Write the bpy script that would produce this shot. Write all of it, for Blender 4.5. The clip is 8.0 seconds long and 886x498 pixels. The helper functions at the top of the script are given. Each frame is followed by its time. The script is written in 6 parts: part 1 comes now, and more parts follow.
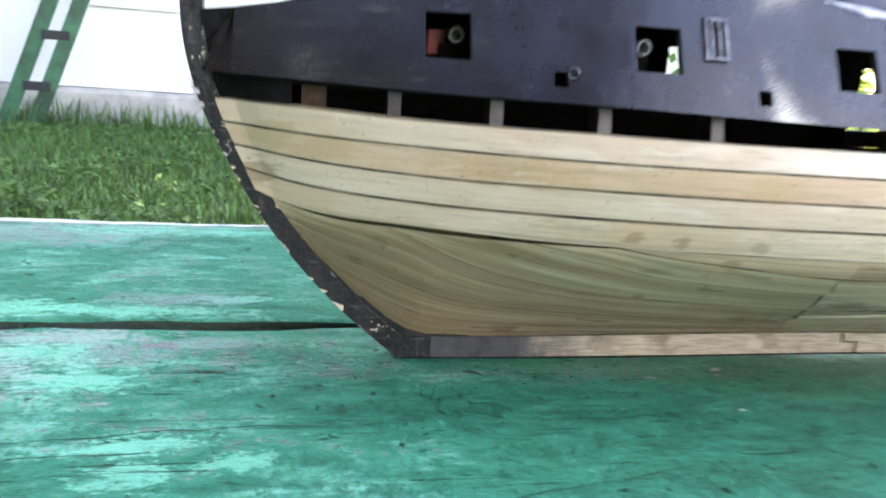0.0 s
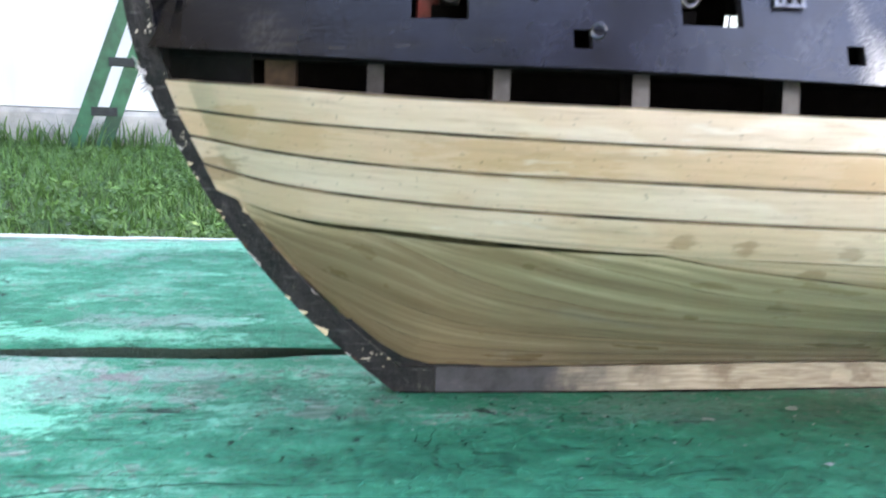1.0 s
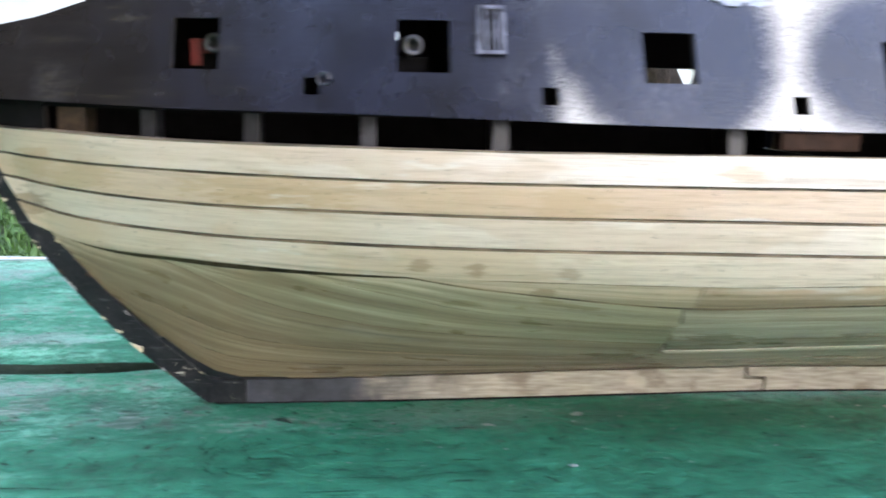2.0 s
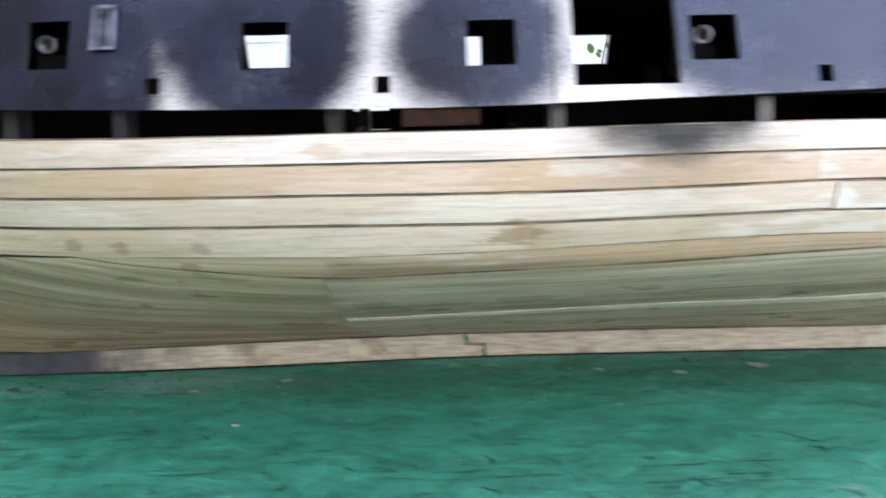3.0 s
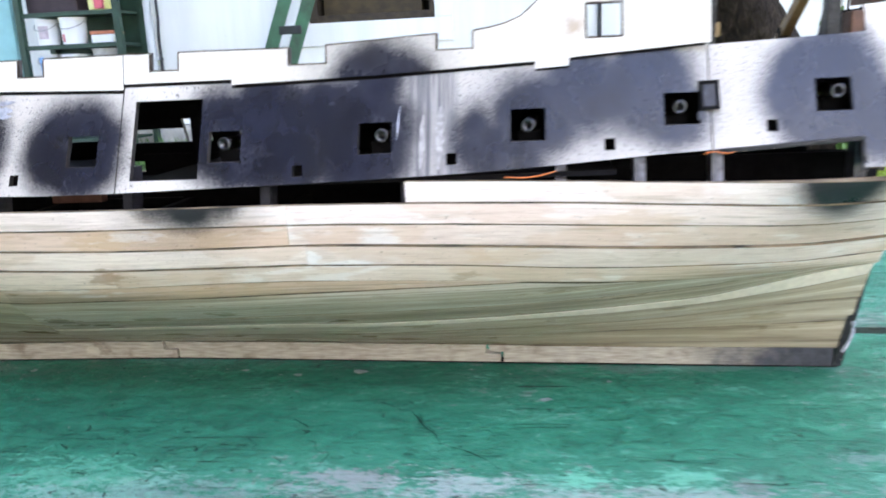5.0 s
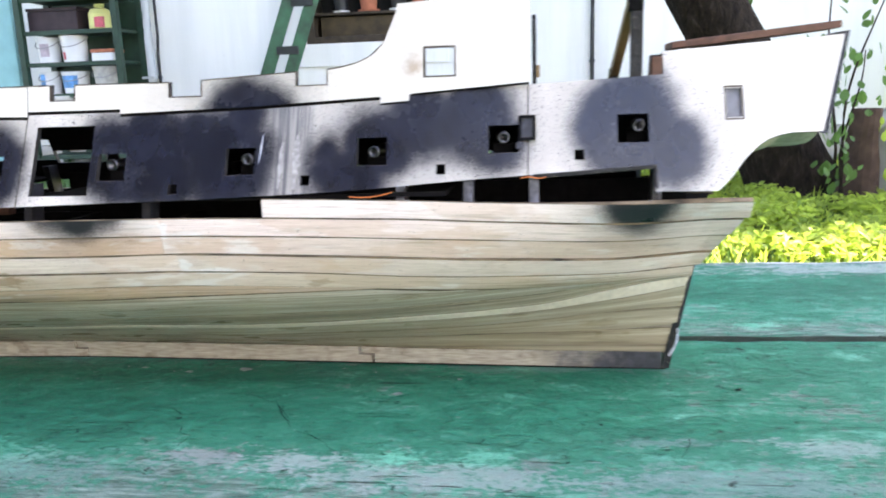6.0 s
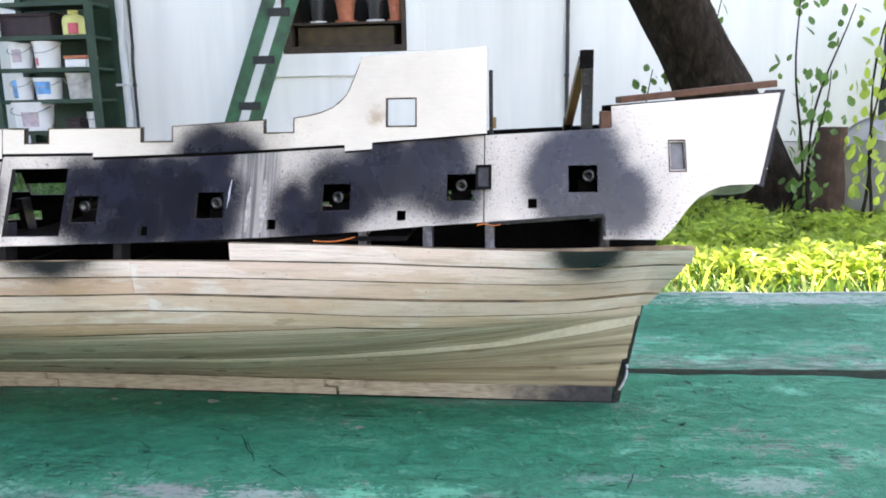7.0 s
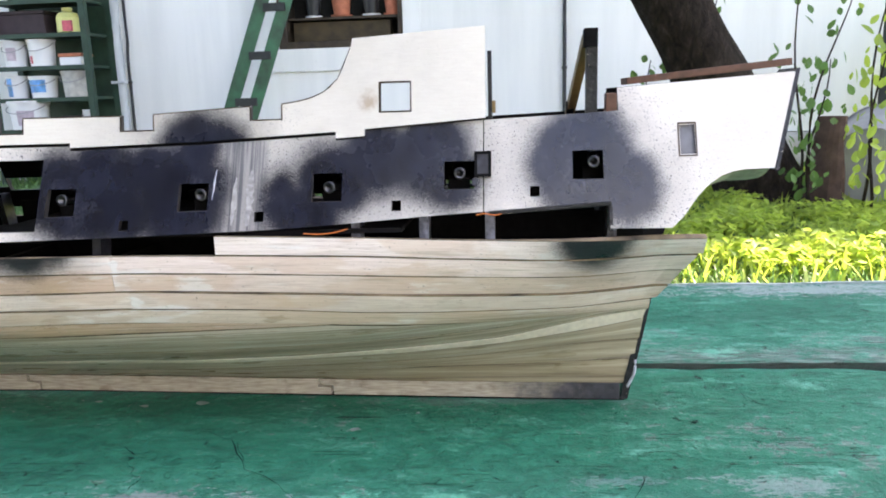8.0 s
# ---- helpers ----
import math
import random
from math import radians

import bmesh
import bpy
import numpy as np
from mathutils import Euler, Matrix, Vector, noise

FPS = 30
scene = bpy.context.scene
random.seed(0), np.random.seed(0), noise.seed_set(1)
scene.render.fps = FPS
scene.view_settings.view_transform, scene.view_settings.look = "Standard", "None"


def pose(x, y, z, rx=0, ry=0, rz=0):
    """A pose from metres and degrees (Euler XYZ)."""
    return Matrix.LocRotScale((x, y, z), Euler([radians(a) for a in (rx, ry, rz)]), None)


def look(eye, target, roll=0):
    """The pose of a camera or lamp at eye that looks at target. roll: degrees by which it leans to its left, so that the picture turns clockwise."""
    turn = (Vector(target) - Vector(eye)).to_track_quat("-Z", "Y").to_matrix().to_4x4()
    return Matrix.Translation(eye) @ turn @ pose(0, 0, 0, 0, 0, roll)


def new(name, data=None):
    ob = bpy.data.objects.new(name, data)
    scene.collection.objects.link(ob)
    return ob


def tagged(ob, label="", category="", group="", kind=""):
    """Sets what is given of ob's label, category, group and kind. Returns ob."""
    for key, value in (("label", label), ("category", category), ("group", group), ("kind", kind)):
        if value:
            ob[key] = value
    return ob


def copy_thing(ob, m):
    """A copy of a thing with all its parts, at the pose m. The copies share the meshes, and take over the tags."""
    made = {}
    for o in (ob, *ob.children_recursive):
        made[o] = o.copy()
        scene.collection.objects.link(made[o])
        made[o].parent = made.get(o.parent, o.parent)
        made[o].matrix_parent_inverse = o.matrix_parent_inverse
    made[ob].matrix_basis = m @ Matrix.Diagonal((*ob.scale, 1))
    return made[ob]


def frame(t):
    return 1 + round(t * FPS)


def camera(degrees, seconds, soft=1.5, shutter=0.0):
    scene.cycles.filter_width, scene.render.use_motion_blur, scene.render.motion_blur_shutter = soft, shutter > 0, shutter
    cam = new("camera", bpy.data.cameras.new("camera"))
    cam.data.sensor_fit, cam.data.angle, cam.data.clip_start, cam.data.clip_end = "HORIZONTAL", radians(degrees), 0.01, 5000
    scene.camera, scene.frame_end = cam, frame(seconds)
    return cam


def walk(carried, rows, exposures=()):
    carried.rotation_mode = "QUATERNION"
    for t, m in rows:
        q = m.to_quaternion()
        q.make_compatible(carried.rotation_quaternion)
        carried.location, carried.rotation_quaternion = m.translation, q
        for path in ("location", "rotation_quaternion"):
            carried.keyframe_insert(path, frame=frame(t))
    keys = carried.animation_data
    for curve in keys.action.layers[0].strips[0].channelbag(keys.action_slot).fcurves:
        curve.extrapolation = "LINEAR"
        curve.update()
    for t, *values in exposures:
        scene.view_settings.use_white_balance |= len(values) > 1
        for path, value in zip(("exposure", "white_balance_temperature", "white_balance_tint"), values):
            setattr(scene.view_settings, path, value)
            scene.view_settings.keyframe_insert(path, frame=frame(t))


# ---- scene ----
cam = camera(60.5, 8.0, soft=1.85, shutter=0.6)
PATH = [
    (0, (-0.0316, -0.2193, 0.0862), (0.3511, 1.6905, -0.3677), 4.25),
    (0.2, (-0.0265, -0.2040, 0.0791), (0.3107, 1.7166, -0.3655), 4.07),
    (0.5, (-0.0164, -0.1902, 0.0773), (0.2615, 1.7421, -0.3572), 3.56),
    (0.8, (-0.0133, -0.1820, 0.0728), (0.2281, 1.7570, -0.3537), 2.99),
    (1, (-0.0106, -0.1830, 0.0764), (0.2173, 1.7594, -0.3424), 2.69),
    (1.2, (-0.0040, -0.1858, 0.0796), (0.2215, 1.7598, -0.3252), 2.64),
    (2.3, (0.0713, -0.2110, 0.0867), (0.2084, 1.7416, -0.3239), 0.59),
    (2.5, (0.0903, -0.2152, 0.0858), (0.1970, 1.7390, -0.3260), 0.13),
    (3, (0.1429, -0.2226, 0.0864), (0.1771, 1.7269, -0.3590), -1.29),
    (3.5, (0.1877, -0.2411, 0.0943), (0.1377, 1.7053, -0.3626), -2.42),
    (4, (0.2246, -0.2525, 0.0961), (0.0835, 1.6886, -0.3647), -2.54),
    (4.5, (0.2638, -0.2635, 0.1037), (0.0531, 1.6692, -0.3660), -2.55),
    (5, (0.3126, -0.2866, 0.1143), (0.0444, 1.6428, -0.3389), -2.61),
    (5.2, (0.3256, -0.2965, 0.1167), (0.0355, 1.6307, -0.3327), -2.59),
    (6.3, (0.3817, -0.3237, 0.1174), (0.1233, 1.6211, -0.2710), -1.67),
    (6.5, (0.3845, -0.3295, 0.1302), (0.1401, 1.6179, -0.2544), -1.65),
    (7, (0.3791, -0.3258, 0.1323), (0.1720, 1.6266, -0.2485), -1.12),
    (7.5, (0.3766, -0.3130, 0.1276), (0.1739, 1.6388, -0.2591), -1.41),
    (8, (0.3779, -0.3106, 0.1282), (0.1731, 1.6394, -0.2665), -1.78),
]
walk(cam, [(t, look(eye, target, roll)) for t, eye, target, roll in PATH], exposures=((0.0, 3.53, 8000, 22), (1.0, 3.74, 8000, 22), (2.4, 3.48, 7800, 22), (4.0, 3.36, 7450, 22), (5.0, 3.25, 7500, 22), (6.5, 2.98, 7950, 22), (7.2, 2.83, 8000, 22), (8.0, 2.80, 8000, 22)))

# ---- light: shade under a tree, sun from behind the house ----
SUN_EL, SUN_AZ = radians(56), radians(60)      # azimuth from +y towards +x
world = bpy.data.worlds.new("sky")
scene.world = world
world.use_nodes = True
wn = world.node_tree.nodes
sky = wn.new("ShaderNodeTexSky")
sky.sky_type, sky.sun_disc = "NISHITA", False
sky.sun_elevation, sky.sun_rotation = SUN_EL, SUN_AZ
sky.air_density, sky.dust_density, sky.ozone_density = 1.0, 0.7, 1.6
world.node_tree.links.new(sky.outputs[0], wn["Background"].inputs[0])
wn["Background"].inputs[1].default_value = 0.15
sun_data = bpy.data.lights.new("sun", "SUN")
sun_data.energy, sun_data.angle, sun_data.color = 5.0, radians(0.53), (1.0, 0.95, 0.86)
sun = new("sun", sun_data)
SUN_DIR = Vector((math.sin(SUN_AZ) * math.cos(SUN_EL), math.cos(SUN_AZ) * math.cos(SUN_EL), math.sin(SUN_EL)))
sun.matrix_world = look(SUN_DIR * 20, (0, 0, 0))

# ---- heights and lines of the place ----
GROUND = -0.40
WALL_Y = 4.90


# ---- materials ----
class Mat:
    """A node material with short ways to add nodes."""

    def __init__(self, name, rough=0.6, metal=0.0, spec=0.5):
        self.m = bpy.data.materials.new(name)
        self.m.use_nodes = True
        self.t = self.m.node_tree
        self.b = self.t.nodes["Principled BSDF"]
        self.b.inputs["Roughness"].default_value = rough
        self.b.inputs["Metallic"].default_value = metal
        self.b.inputs["Specular IOR Level"].default_value = spec

    def add(self, kind, operation="", use_clamp=False, interpolation_type="", data_type="", blend_type=""):
        n = self.t.nodes.new("ShaderNode" + kind)
        if operation:
            n.operation = operation
        if use_clamp:
            n.use_clamp = True
        if interpolation_type:
            n.interpolation_type = interpolation_type
        if data_type:
            n.data_type = data_type
        if blend_type:
            n.blend_type = blend_type
        return n

    def link(self, a, b):
        self.t.links.new(a, b)

    def coords(self, scale=(1, 1, 1), which="Object", shift=(0, 0, 0)):
        c, mp = self.add("TexCoord"), self.add("Mapping")
        mp.inputs["Scale"].default_value = scale
        mp.inputs["Location"].default_value = shift
        self.link(c.outputs[which], mp.inputs[0])
        return mp.outputs[0]

    def noise(self, vec, scale, detail=4, rough=0.55, distort=0.0):
        n = self.add("TexNoise")
        n.inputs["Scale"].default_value, n.inputs["Detail"].default_value = scale, detail
        n.inputs["Roughness"].default_value, n.inputs["Distortion"].default_value = rough, distort
        self.link(vec, n.inputs["Vector"])
        return n.outputs[0]

    def math(self, op, a, b=0.0, c=0.0, clamp=False):
        n = self.add("Math", operation=op, use_clamp=clamp)
        for i, v in enumerate((a, b, c)):
            if isinstance(v, (int, float)):
                n.inputs[i].default_value = v
            else:
                self.link(v, n.inputs[i])
        return n.outputs[0]

    def step(self, value, lo, hi):
        n = self.add("MapRange", interpolation_type="SMOOTHSTEP")
        n.inputs[1].default_value, n.inputs[2].default_value = lo, hi
        self.link(value, n.inputs[0])
        return n.outputs[0]

    def ramp(self, value, stops):
        n = self.add("ValToRGB")
        e = n.color_ramp.elements
        while len(e) < len(stops):
            e.new(0.5)
        for el, (p, c) in zip(e, stops):
            el.position, el.color = p, (*c, 1)
        self.link(value, n.inputs[0])
        return n.outputs[0]

    def mix(self, fac, a, b, blend="MIX"):
        n = self.add("Mix", data_type="RGBA", blend_type=blend)
        for sock, v in ((n.inputs[0], fac), (n.inputs[6], a), (n.inputs[7], b)):
            if isinstance(v, (int, float)):
                sock.default_value = v
            elif isinstance(v, tuple):
                sock.default_value = (*v, 1)
            else:
                self.link(v, sock)
        return n.outputs[2]

    def bump(self, height, strength=0.3, dist=0.001):
        n = self.add("Bump")
        n.inputs["Strength"].default_value, n.inputs["Distance"].default_value = strength, dist
        self.link(height, n.inputs["Height"])
        self.link(n.outputs[0], self.b.inputs["Normal"])

    def colour(self, c):
        if isinstance(c, tuple):
            self.b.inputs["Base Color"].default_value = (*c, 1)
        else:
            self.link(c, self.b.inputs["Base Color"])
        return self

    def rough(self, r):
        self.link(r, self.b.inputs["Roughness"])
        return self


def simple(name, c, rough=0.6, metal=0.0, vary=0.15, scale=20.0, bump=0.1, dist=0.002):
    m = Mat(name, rough, metal, 0.15 if rough > 0.8 else 0.5)
    n = m.noise(m.coords(), scale, 5)
    dark = tuple(v * (1 - vary) for v in c)
    light = tuple(min(1, v * (1 + vary)) for v in c)
    m.colour(m.ramp(n, [(0.3, dark), (0.7, light)]))
    m.bump(n, bump, dist)
    return m.m


# black sprayed on from a can: round clouds (x, z, radius) on the model's side
SIDE_CLOUDS = [(0.1065, 0.0965, 0.0235), (0.0870, 0.1010, 0.0105), (0.0865, 0.0925, 0.0065), (0.1575, 0.0938, 0.0175), (0.1500, 0.0935, 0.0160), (0.207, 0.097, 0.0165), (0.212, 0.090, 0.0130), (0.218, 0.106, 0.0105),
          (0.224, 0.097, 0.020), (0.233, 0.089, 0.0130), (0.252, 0.096, 0.0195), (0.254, 0.087, 0.0120), (0.260, 0.0965, 0.0130), (0.2615, 0.088, 0.0090), (0.2905, 0.0900, 0.0085), (0.2905, 0.0965, 0.0080), (0.2585, 0.1105, 0.0105), (0.240, 0.103, 0.0125),
          (0.2965, 0.0885, 0.0118), (0.3040, 0.0870, 0.0110), (0.3085, 0.0990, 0.0150), (0.326, 0.1070, 0.0150), (0.3225, 0.1035, 0.0095), (0.3350, 0.1040, 0.0105), (0.3170, 0.0960, 0.0075), (0.345, 0.1075, 0.0170), (0.3535, 0.0985, 0.0125),
          (0.400, 0.1030, 0.0210), (0.415, 0.0945, 0.0150), (0.405, 0.1120, 0.0130)]
TOP_CLOUDS = [(0.2575, 0.1110, 0.0160), (0.266, 0.110, 0.0140)]
PLANK_CLOUDS = [(0.187, 0.0795, 0.0095), (0.198, 0.0795, 0.0130), (0.209, 0.0795, 0.0090), (0.404, 0.0785, 0.0150)]


def spray_mask(m, clouds, everywhere_before, coarse=0.0030, fine=0.0036):
    """1 where the black spray lies."""
    vec = m.coords()
    sep = m.add("SeparateXYZ")
    m.link(vec, sep.inputs[0])
    flat = m.add("CombineXYZ")
    m.link(sep.outputs[0], flat.inputs[0])
    m.link(sep.outputs[2], flat.inputs[2])
    nearest = m.math("SUBTRACT", sep.outputs[0], everywhere_before)
    for x, z, r in clouds:
        d = m.add("VectorMath", operation="DISTANCE")
        m.link(flat.outputs[0], d.inputs[0])
        d.inputs[1].default_value = (x, 0, z)
        nearest = m.math("SMOOTH_MIN", nearest, m.math("SUBTRACT", d.outputs["Value"], r), 0.004)
    wob = m.math("MULTIPLY", m.math("SUBTRACT", m.noise(vec, 90, 3), 0.5), coarse * 2)
    dots = m.math("MULTIPLY", m.math("SUBTRACT", m.noise(vec, 2100, 2, 0.7), 0.5), fine * 2)
    edge = m.math("ADD", m.math("ADD", nearest, wob), dots)
    solid = m.math("SUBTRACT", 1.0, m.step(edge, -0.0052, 0.0064))
    veil = m.math("SUBTRACT", 1.0, m.step(m.math("ADD", edge, dots), 0.0, 0.0150))
    return m.math("MAXIMUM", solid, m.math("MULTIPLY", veil, 0.30)), vec, edge


def sprayed_ply(name, clouds, before, stray=0.9, haze=0.20):
    m = Mat(name, 0.5)
    mask, vec, edge = spray_mask(m, clouds, before)
    sep = m.add("SeparateXYZ")
    m.link(vec, sep.inputs[0])
    grain = m.noise(m.coords((30, 260, 260)), 6, 5, 0.6)
    lift = 0.0 if haze else 0.07
    bare = m.ramp(grain, [(0.25, (0.72 + lift, 0.655 + lift, 0.575 + lift)), (0.75, (0.79 + lift, 0.735 + lift, 0.66 + lift))])
    spot = m.add("VectorMath", operation="DISTANCE")
    flat = m.add("CombineXYZ")
    m.link(sep.outputs[0], flat.inputs[0])
    m.link(sep.outputs[2], flat.inputs[2])
    m.link(flat.outputs[0], spot.inputs[0])
    spot.inputs[1].default_value = (0.3225, 0, 0.1275)
    rust = m.step(m.math("ADD", spot.outputs["Value"], m.math("MULTIPLY", m.noise(vec, 220, 4), 0.010)), 0.0100, 0.0055)
    bare = m.mix(m.math("MULTIPLY", rust, 0.8), bare, (0.42, 0.27, 0.15))
    mist = m.step(m.noise(vec, 30, 5, 0.65), 0.30, 0.72)
    bare = m.mix(m.math("MULTIPLY", mist, haze), bare, (0.31, 0.30, 0.31))
    # overspray dulls the wood amidships
    dull = m.math("MULTIPLY", m.step(sep.outputs[0], 0.195, 0.225), m.step(sep.outputs[0], 0.405, 0.320))
    bare = m.mix(m.math("MULTIPLY", m.math("MULTIPLY", dull, m.math("ADD", 0.45, m.math("MULTIPLY", mist, 0.5))), 0.75 if haze else 0.45), bare, (0.36, 0.335, 0.31))
    # fine stray drops of the black spray
    drops = m.math("MULTIPLY", m.math("MAXIMUM", m.step(m.noise(vec, 1500, 2, 0.5), 0.62, 0.68), m.step(m.noise(vec, 720, 3, 0.6), 0.66, 0.70)), m.math("MULTIPLY", m.step(m.noise(vec, 40, 3), 0.30, 0.60), m.math("ADD", 0.15, m.step(edge, 0.026, 0.004))))
    bare = m.mix(m.math("MULTIPLY", drops, stray), bare, (0.07, 0.07, 0.08))
    tone = m.noise(m.coords((1, 1, 0.5)), 75, 6, 0.66)
    black = m.ramp(tone, [(0.30, (0.0035, 0.004, 0.007)), (0.52, (0.010, 0.0120, 0.023)), (0.74, (0.018, 0.021, 0.036))])
    black = m.mix(m.math("MULTIPLY", m.step(edge, -0.0105, -0.002), 0.4), black, (0.034, 0.035, 0.045))
    # thicker, browner coats towards the bow, and pale dust
    coat = m.step(m.math("ADD", sep.outputs[0], m.math("MULTIPLY", m.math("SUBTRACT", tone, 0.5), 0.08)), 0.034, -0.020)
    thick = m.ramp(m.noise(m.coords((16, 40, 150)), 2.2, 5, 0.62), [(0.40, (0.002, 0.002, 0.003)), (0.56, (0.006, 0.006, 0.007)), (0.72, (0.034, 0.029, 0.018))])
    black = m.mix(coat, black, thick)
    dust = m.math("MULTIPLY", m.step(m.noise(vec, 48, 3, 0.5), 0.55, 0.72), m.step(m.noise(m.coords((900, 900, 500)), 1.0, 4, 0.7), 0.40, 0.62))
    black = m.mix(m.math("MULTIPLY", dust, 0.14), black, (0.20, 0.20, 0.215))
    # a scraped stripe with upright streaks abaft the sixth port
    lo_x, hi_x = m.step(sep.outputs[0], 0.2665, 0.2705), m.step(sep.outputs[0], 0.2860, 0.2825)
    streaks = m.noise(m.coords((700, 0, 9)), 1.0, 4, 0.6)
    scrape = m.math("MULTIPLY", m.math("MULTIPLY", lo_x, hi_x), m.step(m.math("ADD", streaks, m.math("MULTIPLY", m.noise(m.coords((120, 0, 30)), 1.0, 3), 0.30)), 0.74, 0.56))
    rubbed = m.math("MULTIPLY", lo_x, hi_x)
    bare = m.mix(m.math("MULTIPLY", rubbed, 0.55 if haze else 0.0), bare, (0.30, 0.285, 0.27))
    bare = m.mix(m.math("MULTIPLY", scrape, 0.85 if haze else 0.0), bare, (0.10, 0.10, 0.11))
    m.colour(m.mix(mask, bare, black))
    shine = m.ramp(m.noise(vec, 35, 4, 0.6), [(0.3, (0.16,) * 3), (0.7, (0.34,) * 3)])
    m.rough(m.mix(mask, (0.6,) * 3, shine))
    m.b.inputs["Specular IOR Level"].default_value = 0.55
    waves = m.noise(m.coords((1, 1, 0.4)), 70, 3, 0.5)
    m.bump(m.math("ADD", m.math("MULTIPLY", grain, 0.2), m.math("ADD", m.math("MULTIPLY", tone, 0.8), m.math("MULTIPLY", waves, 1.2))), 0.30 if haze else 0.12, 0.0007)
    return m.m


TAN, BROWN, WHITE = (0.62, 0.42, 0.26), (0.30, 0.17, 0.075), (0.88, 0.86, 0.83)
STAINS = [(.022, .0630, .017, .0036, TAN, .75), (-.026, .0644, .0085, .0034, TAN, .7), (.084, .0412, .0022, .0018, BROWN, .7), (.086, .0636, .008, .0034, TAN, .6), (-.038, .0672, .007, .003, TAN, .8), (.168, .0642, .012, .0034, TAN, .6),
          (.205, .0640, .008, .0034, TAN, .45), (.120, .0705, .004, .002, TAN, .5), (.163, .0502, .007, .0030, BROWN, .65), (.055, .0474, .0026, .0018, BROWN, .55),
          (.068, .0474, .0030, .0018, BROWN, .6), (.088, .0470, .0024, .0018, BROWN, .5), (.200, .0430, .030, .0030, TAN, .6), (.286, .0484, .004, .0018, BROWN, .45), (-.042, .0560, .006, .003, BROWN, .6),
          (.340, .0660, .016, .0030, TAN, .4), (.300, .0560, .012, .0030, TAN, .4), (.245, .0640, .010, .0030, TAN, .4),
          (.2370, .0572, .0024, .0026, WHITE, .7), (.2450, .0550, .0100, .0013, WHITE, .7), (.2600, .0640, .0060, .0030, WHITE, .5), (.2315, .0712, .0014, .0034, WHITE, .6), (.3890, .0700, .0060, .0018, WHITE, .6)]


def planking():
    m = Mat("limewood_strip", 0.42, spec=0.5)
    mask, vec, edge = spray_mask(m, PLANK_CLOUDS, -1.0, 0.002, 0.003)
    info = m.add("ObjectInfo")

    def moved(scale, far):
        # along and across the plank
        v = m.add("VectorMath", operation="ADD")
        m.link(m.coords(scale, "UV"), v.inputs[0])
        m.link(m.math("MULTIPLY", info.outputs["Random"], far), v.inputs[1])
        return v.outputs[0]

    grain = m.noise(moved((10, 210, 210), 37.0), 5, 6, 0.68, 0.25)
    hair = m.noise(moved((45, 1100, 1100), 11.0), 3, 4, 0.65)
    g = m.math("ADD", m.math("MULTIPLY", grain, 0.6), m.math("MULTIPLY", hair, 0.4))
    base = m.ramp(g, [(0.31, (0.50, 0.385, 0.325)), (0.42, (0.76, 0.660, 0.610)), (0.54, (0.89, 0.800, 0.755)), (0.68, (0.95, 0.880, 0.84))])
    base = m.mix(1.0, base, info.outputs["Color"], "MULTIPLY")
    # tan lengths, cloudy where glue was wiped
    stain = m.step(m.noise(moved((11, 30, 30), 21.0), 1.7, 4, 0.5), 0.525, 0.565)
    base = m.mix(m.math("MULTIPLY", stain, 0.30), base, (0.58, 0.37, 0.22))
    low = m.add("SeparateXYZ")
    m.link(vec, low.inputs[0])
    glue = m.step(m.math("ADD", low.outputs[0], m.math("MULTIPLY", m.math("SUBTRACT", m.noise(moved((9, 40, 40), 3.0), 2.0, 4), 0.5), 0.30)), 0.13, -0.05)
    base = m.mix(m.math("MULTIPLY", glue, 0.50), base, (0.66, 0.47, 0.29))
    # old stains with shapes of their own: x, z, half length, half height, colour
    rag = m.noise(m.coords((60, 60, 260)), 2.0, 5, 0.65)
    for sx, sz, sw, sh, sc, amount in STAINS:
        du = m.math("DIVIDE", m.math("SUBTRACT", low.outputs[0], sx), sw)
        dv = m.math("DIVIDE", m.math("SUBTRACT", low.outputs[2], sz), sh)
        d = m.math("SQRT", m.math("ADD", m.math("MULTIPLY", du, du), m.math("MULTIPLY", dv, dv)))
        hit = m.step(m.math("ADD", d, m.math("MULTIPLY", m.math("SUBTRACT", rag, 0.5), 3.4)), 1.25, 0.65)
        base = m.mix(m.math("MULTIPLY", hit, amount), base, sc)
    dirt = m.step(m.noise(moved((7, 150, 150), 5.0), 2.4, 6, 0.68), 0.53, 0.72)
    base = m.mix(m.math("MULTIPLY", dirt, 0.48), base, (0.36, 0.27, 0.18))
    pale = m.step(m.noise(moved((16, 70, 70), 9.0), 2.1, 4, 0.6), 0.60, 0.68)
    base = m.mix(m.math("MULTIPLY", pale, 0.45), base, (0.88, 0.86, 0.83))
    specks = m.step(m.noise(m.coords((420, 420, 620)), 2.0, 2, 0.5), 0.675, 0.735)
    base = m.mix(m.math("MULTIPLY", specks, 0.55), base, (0.16, 0.11, 0.07))
    # shade and green bounce on the lower planks, painted as streaky olive brown
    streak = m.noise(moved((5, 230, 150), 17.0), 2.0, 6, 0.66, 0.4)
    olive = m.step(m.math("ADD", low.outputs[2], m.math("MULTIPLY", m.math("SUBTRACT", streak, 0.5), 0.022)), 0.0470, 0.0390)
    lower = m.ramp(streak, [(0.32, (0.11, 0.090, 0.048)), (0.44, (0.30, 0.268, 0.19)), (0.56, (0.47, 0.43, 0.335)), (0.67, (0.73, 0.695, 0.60))])
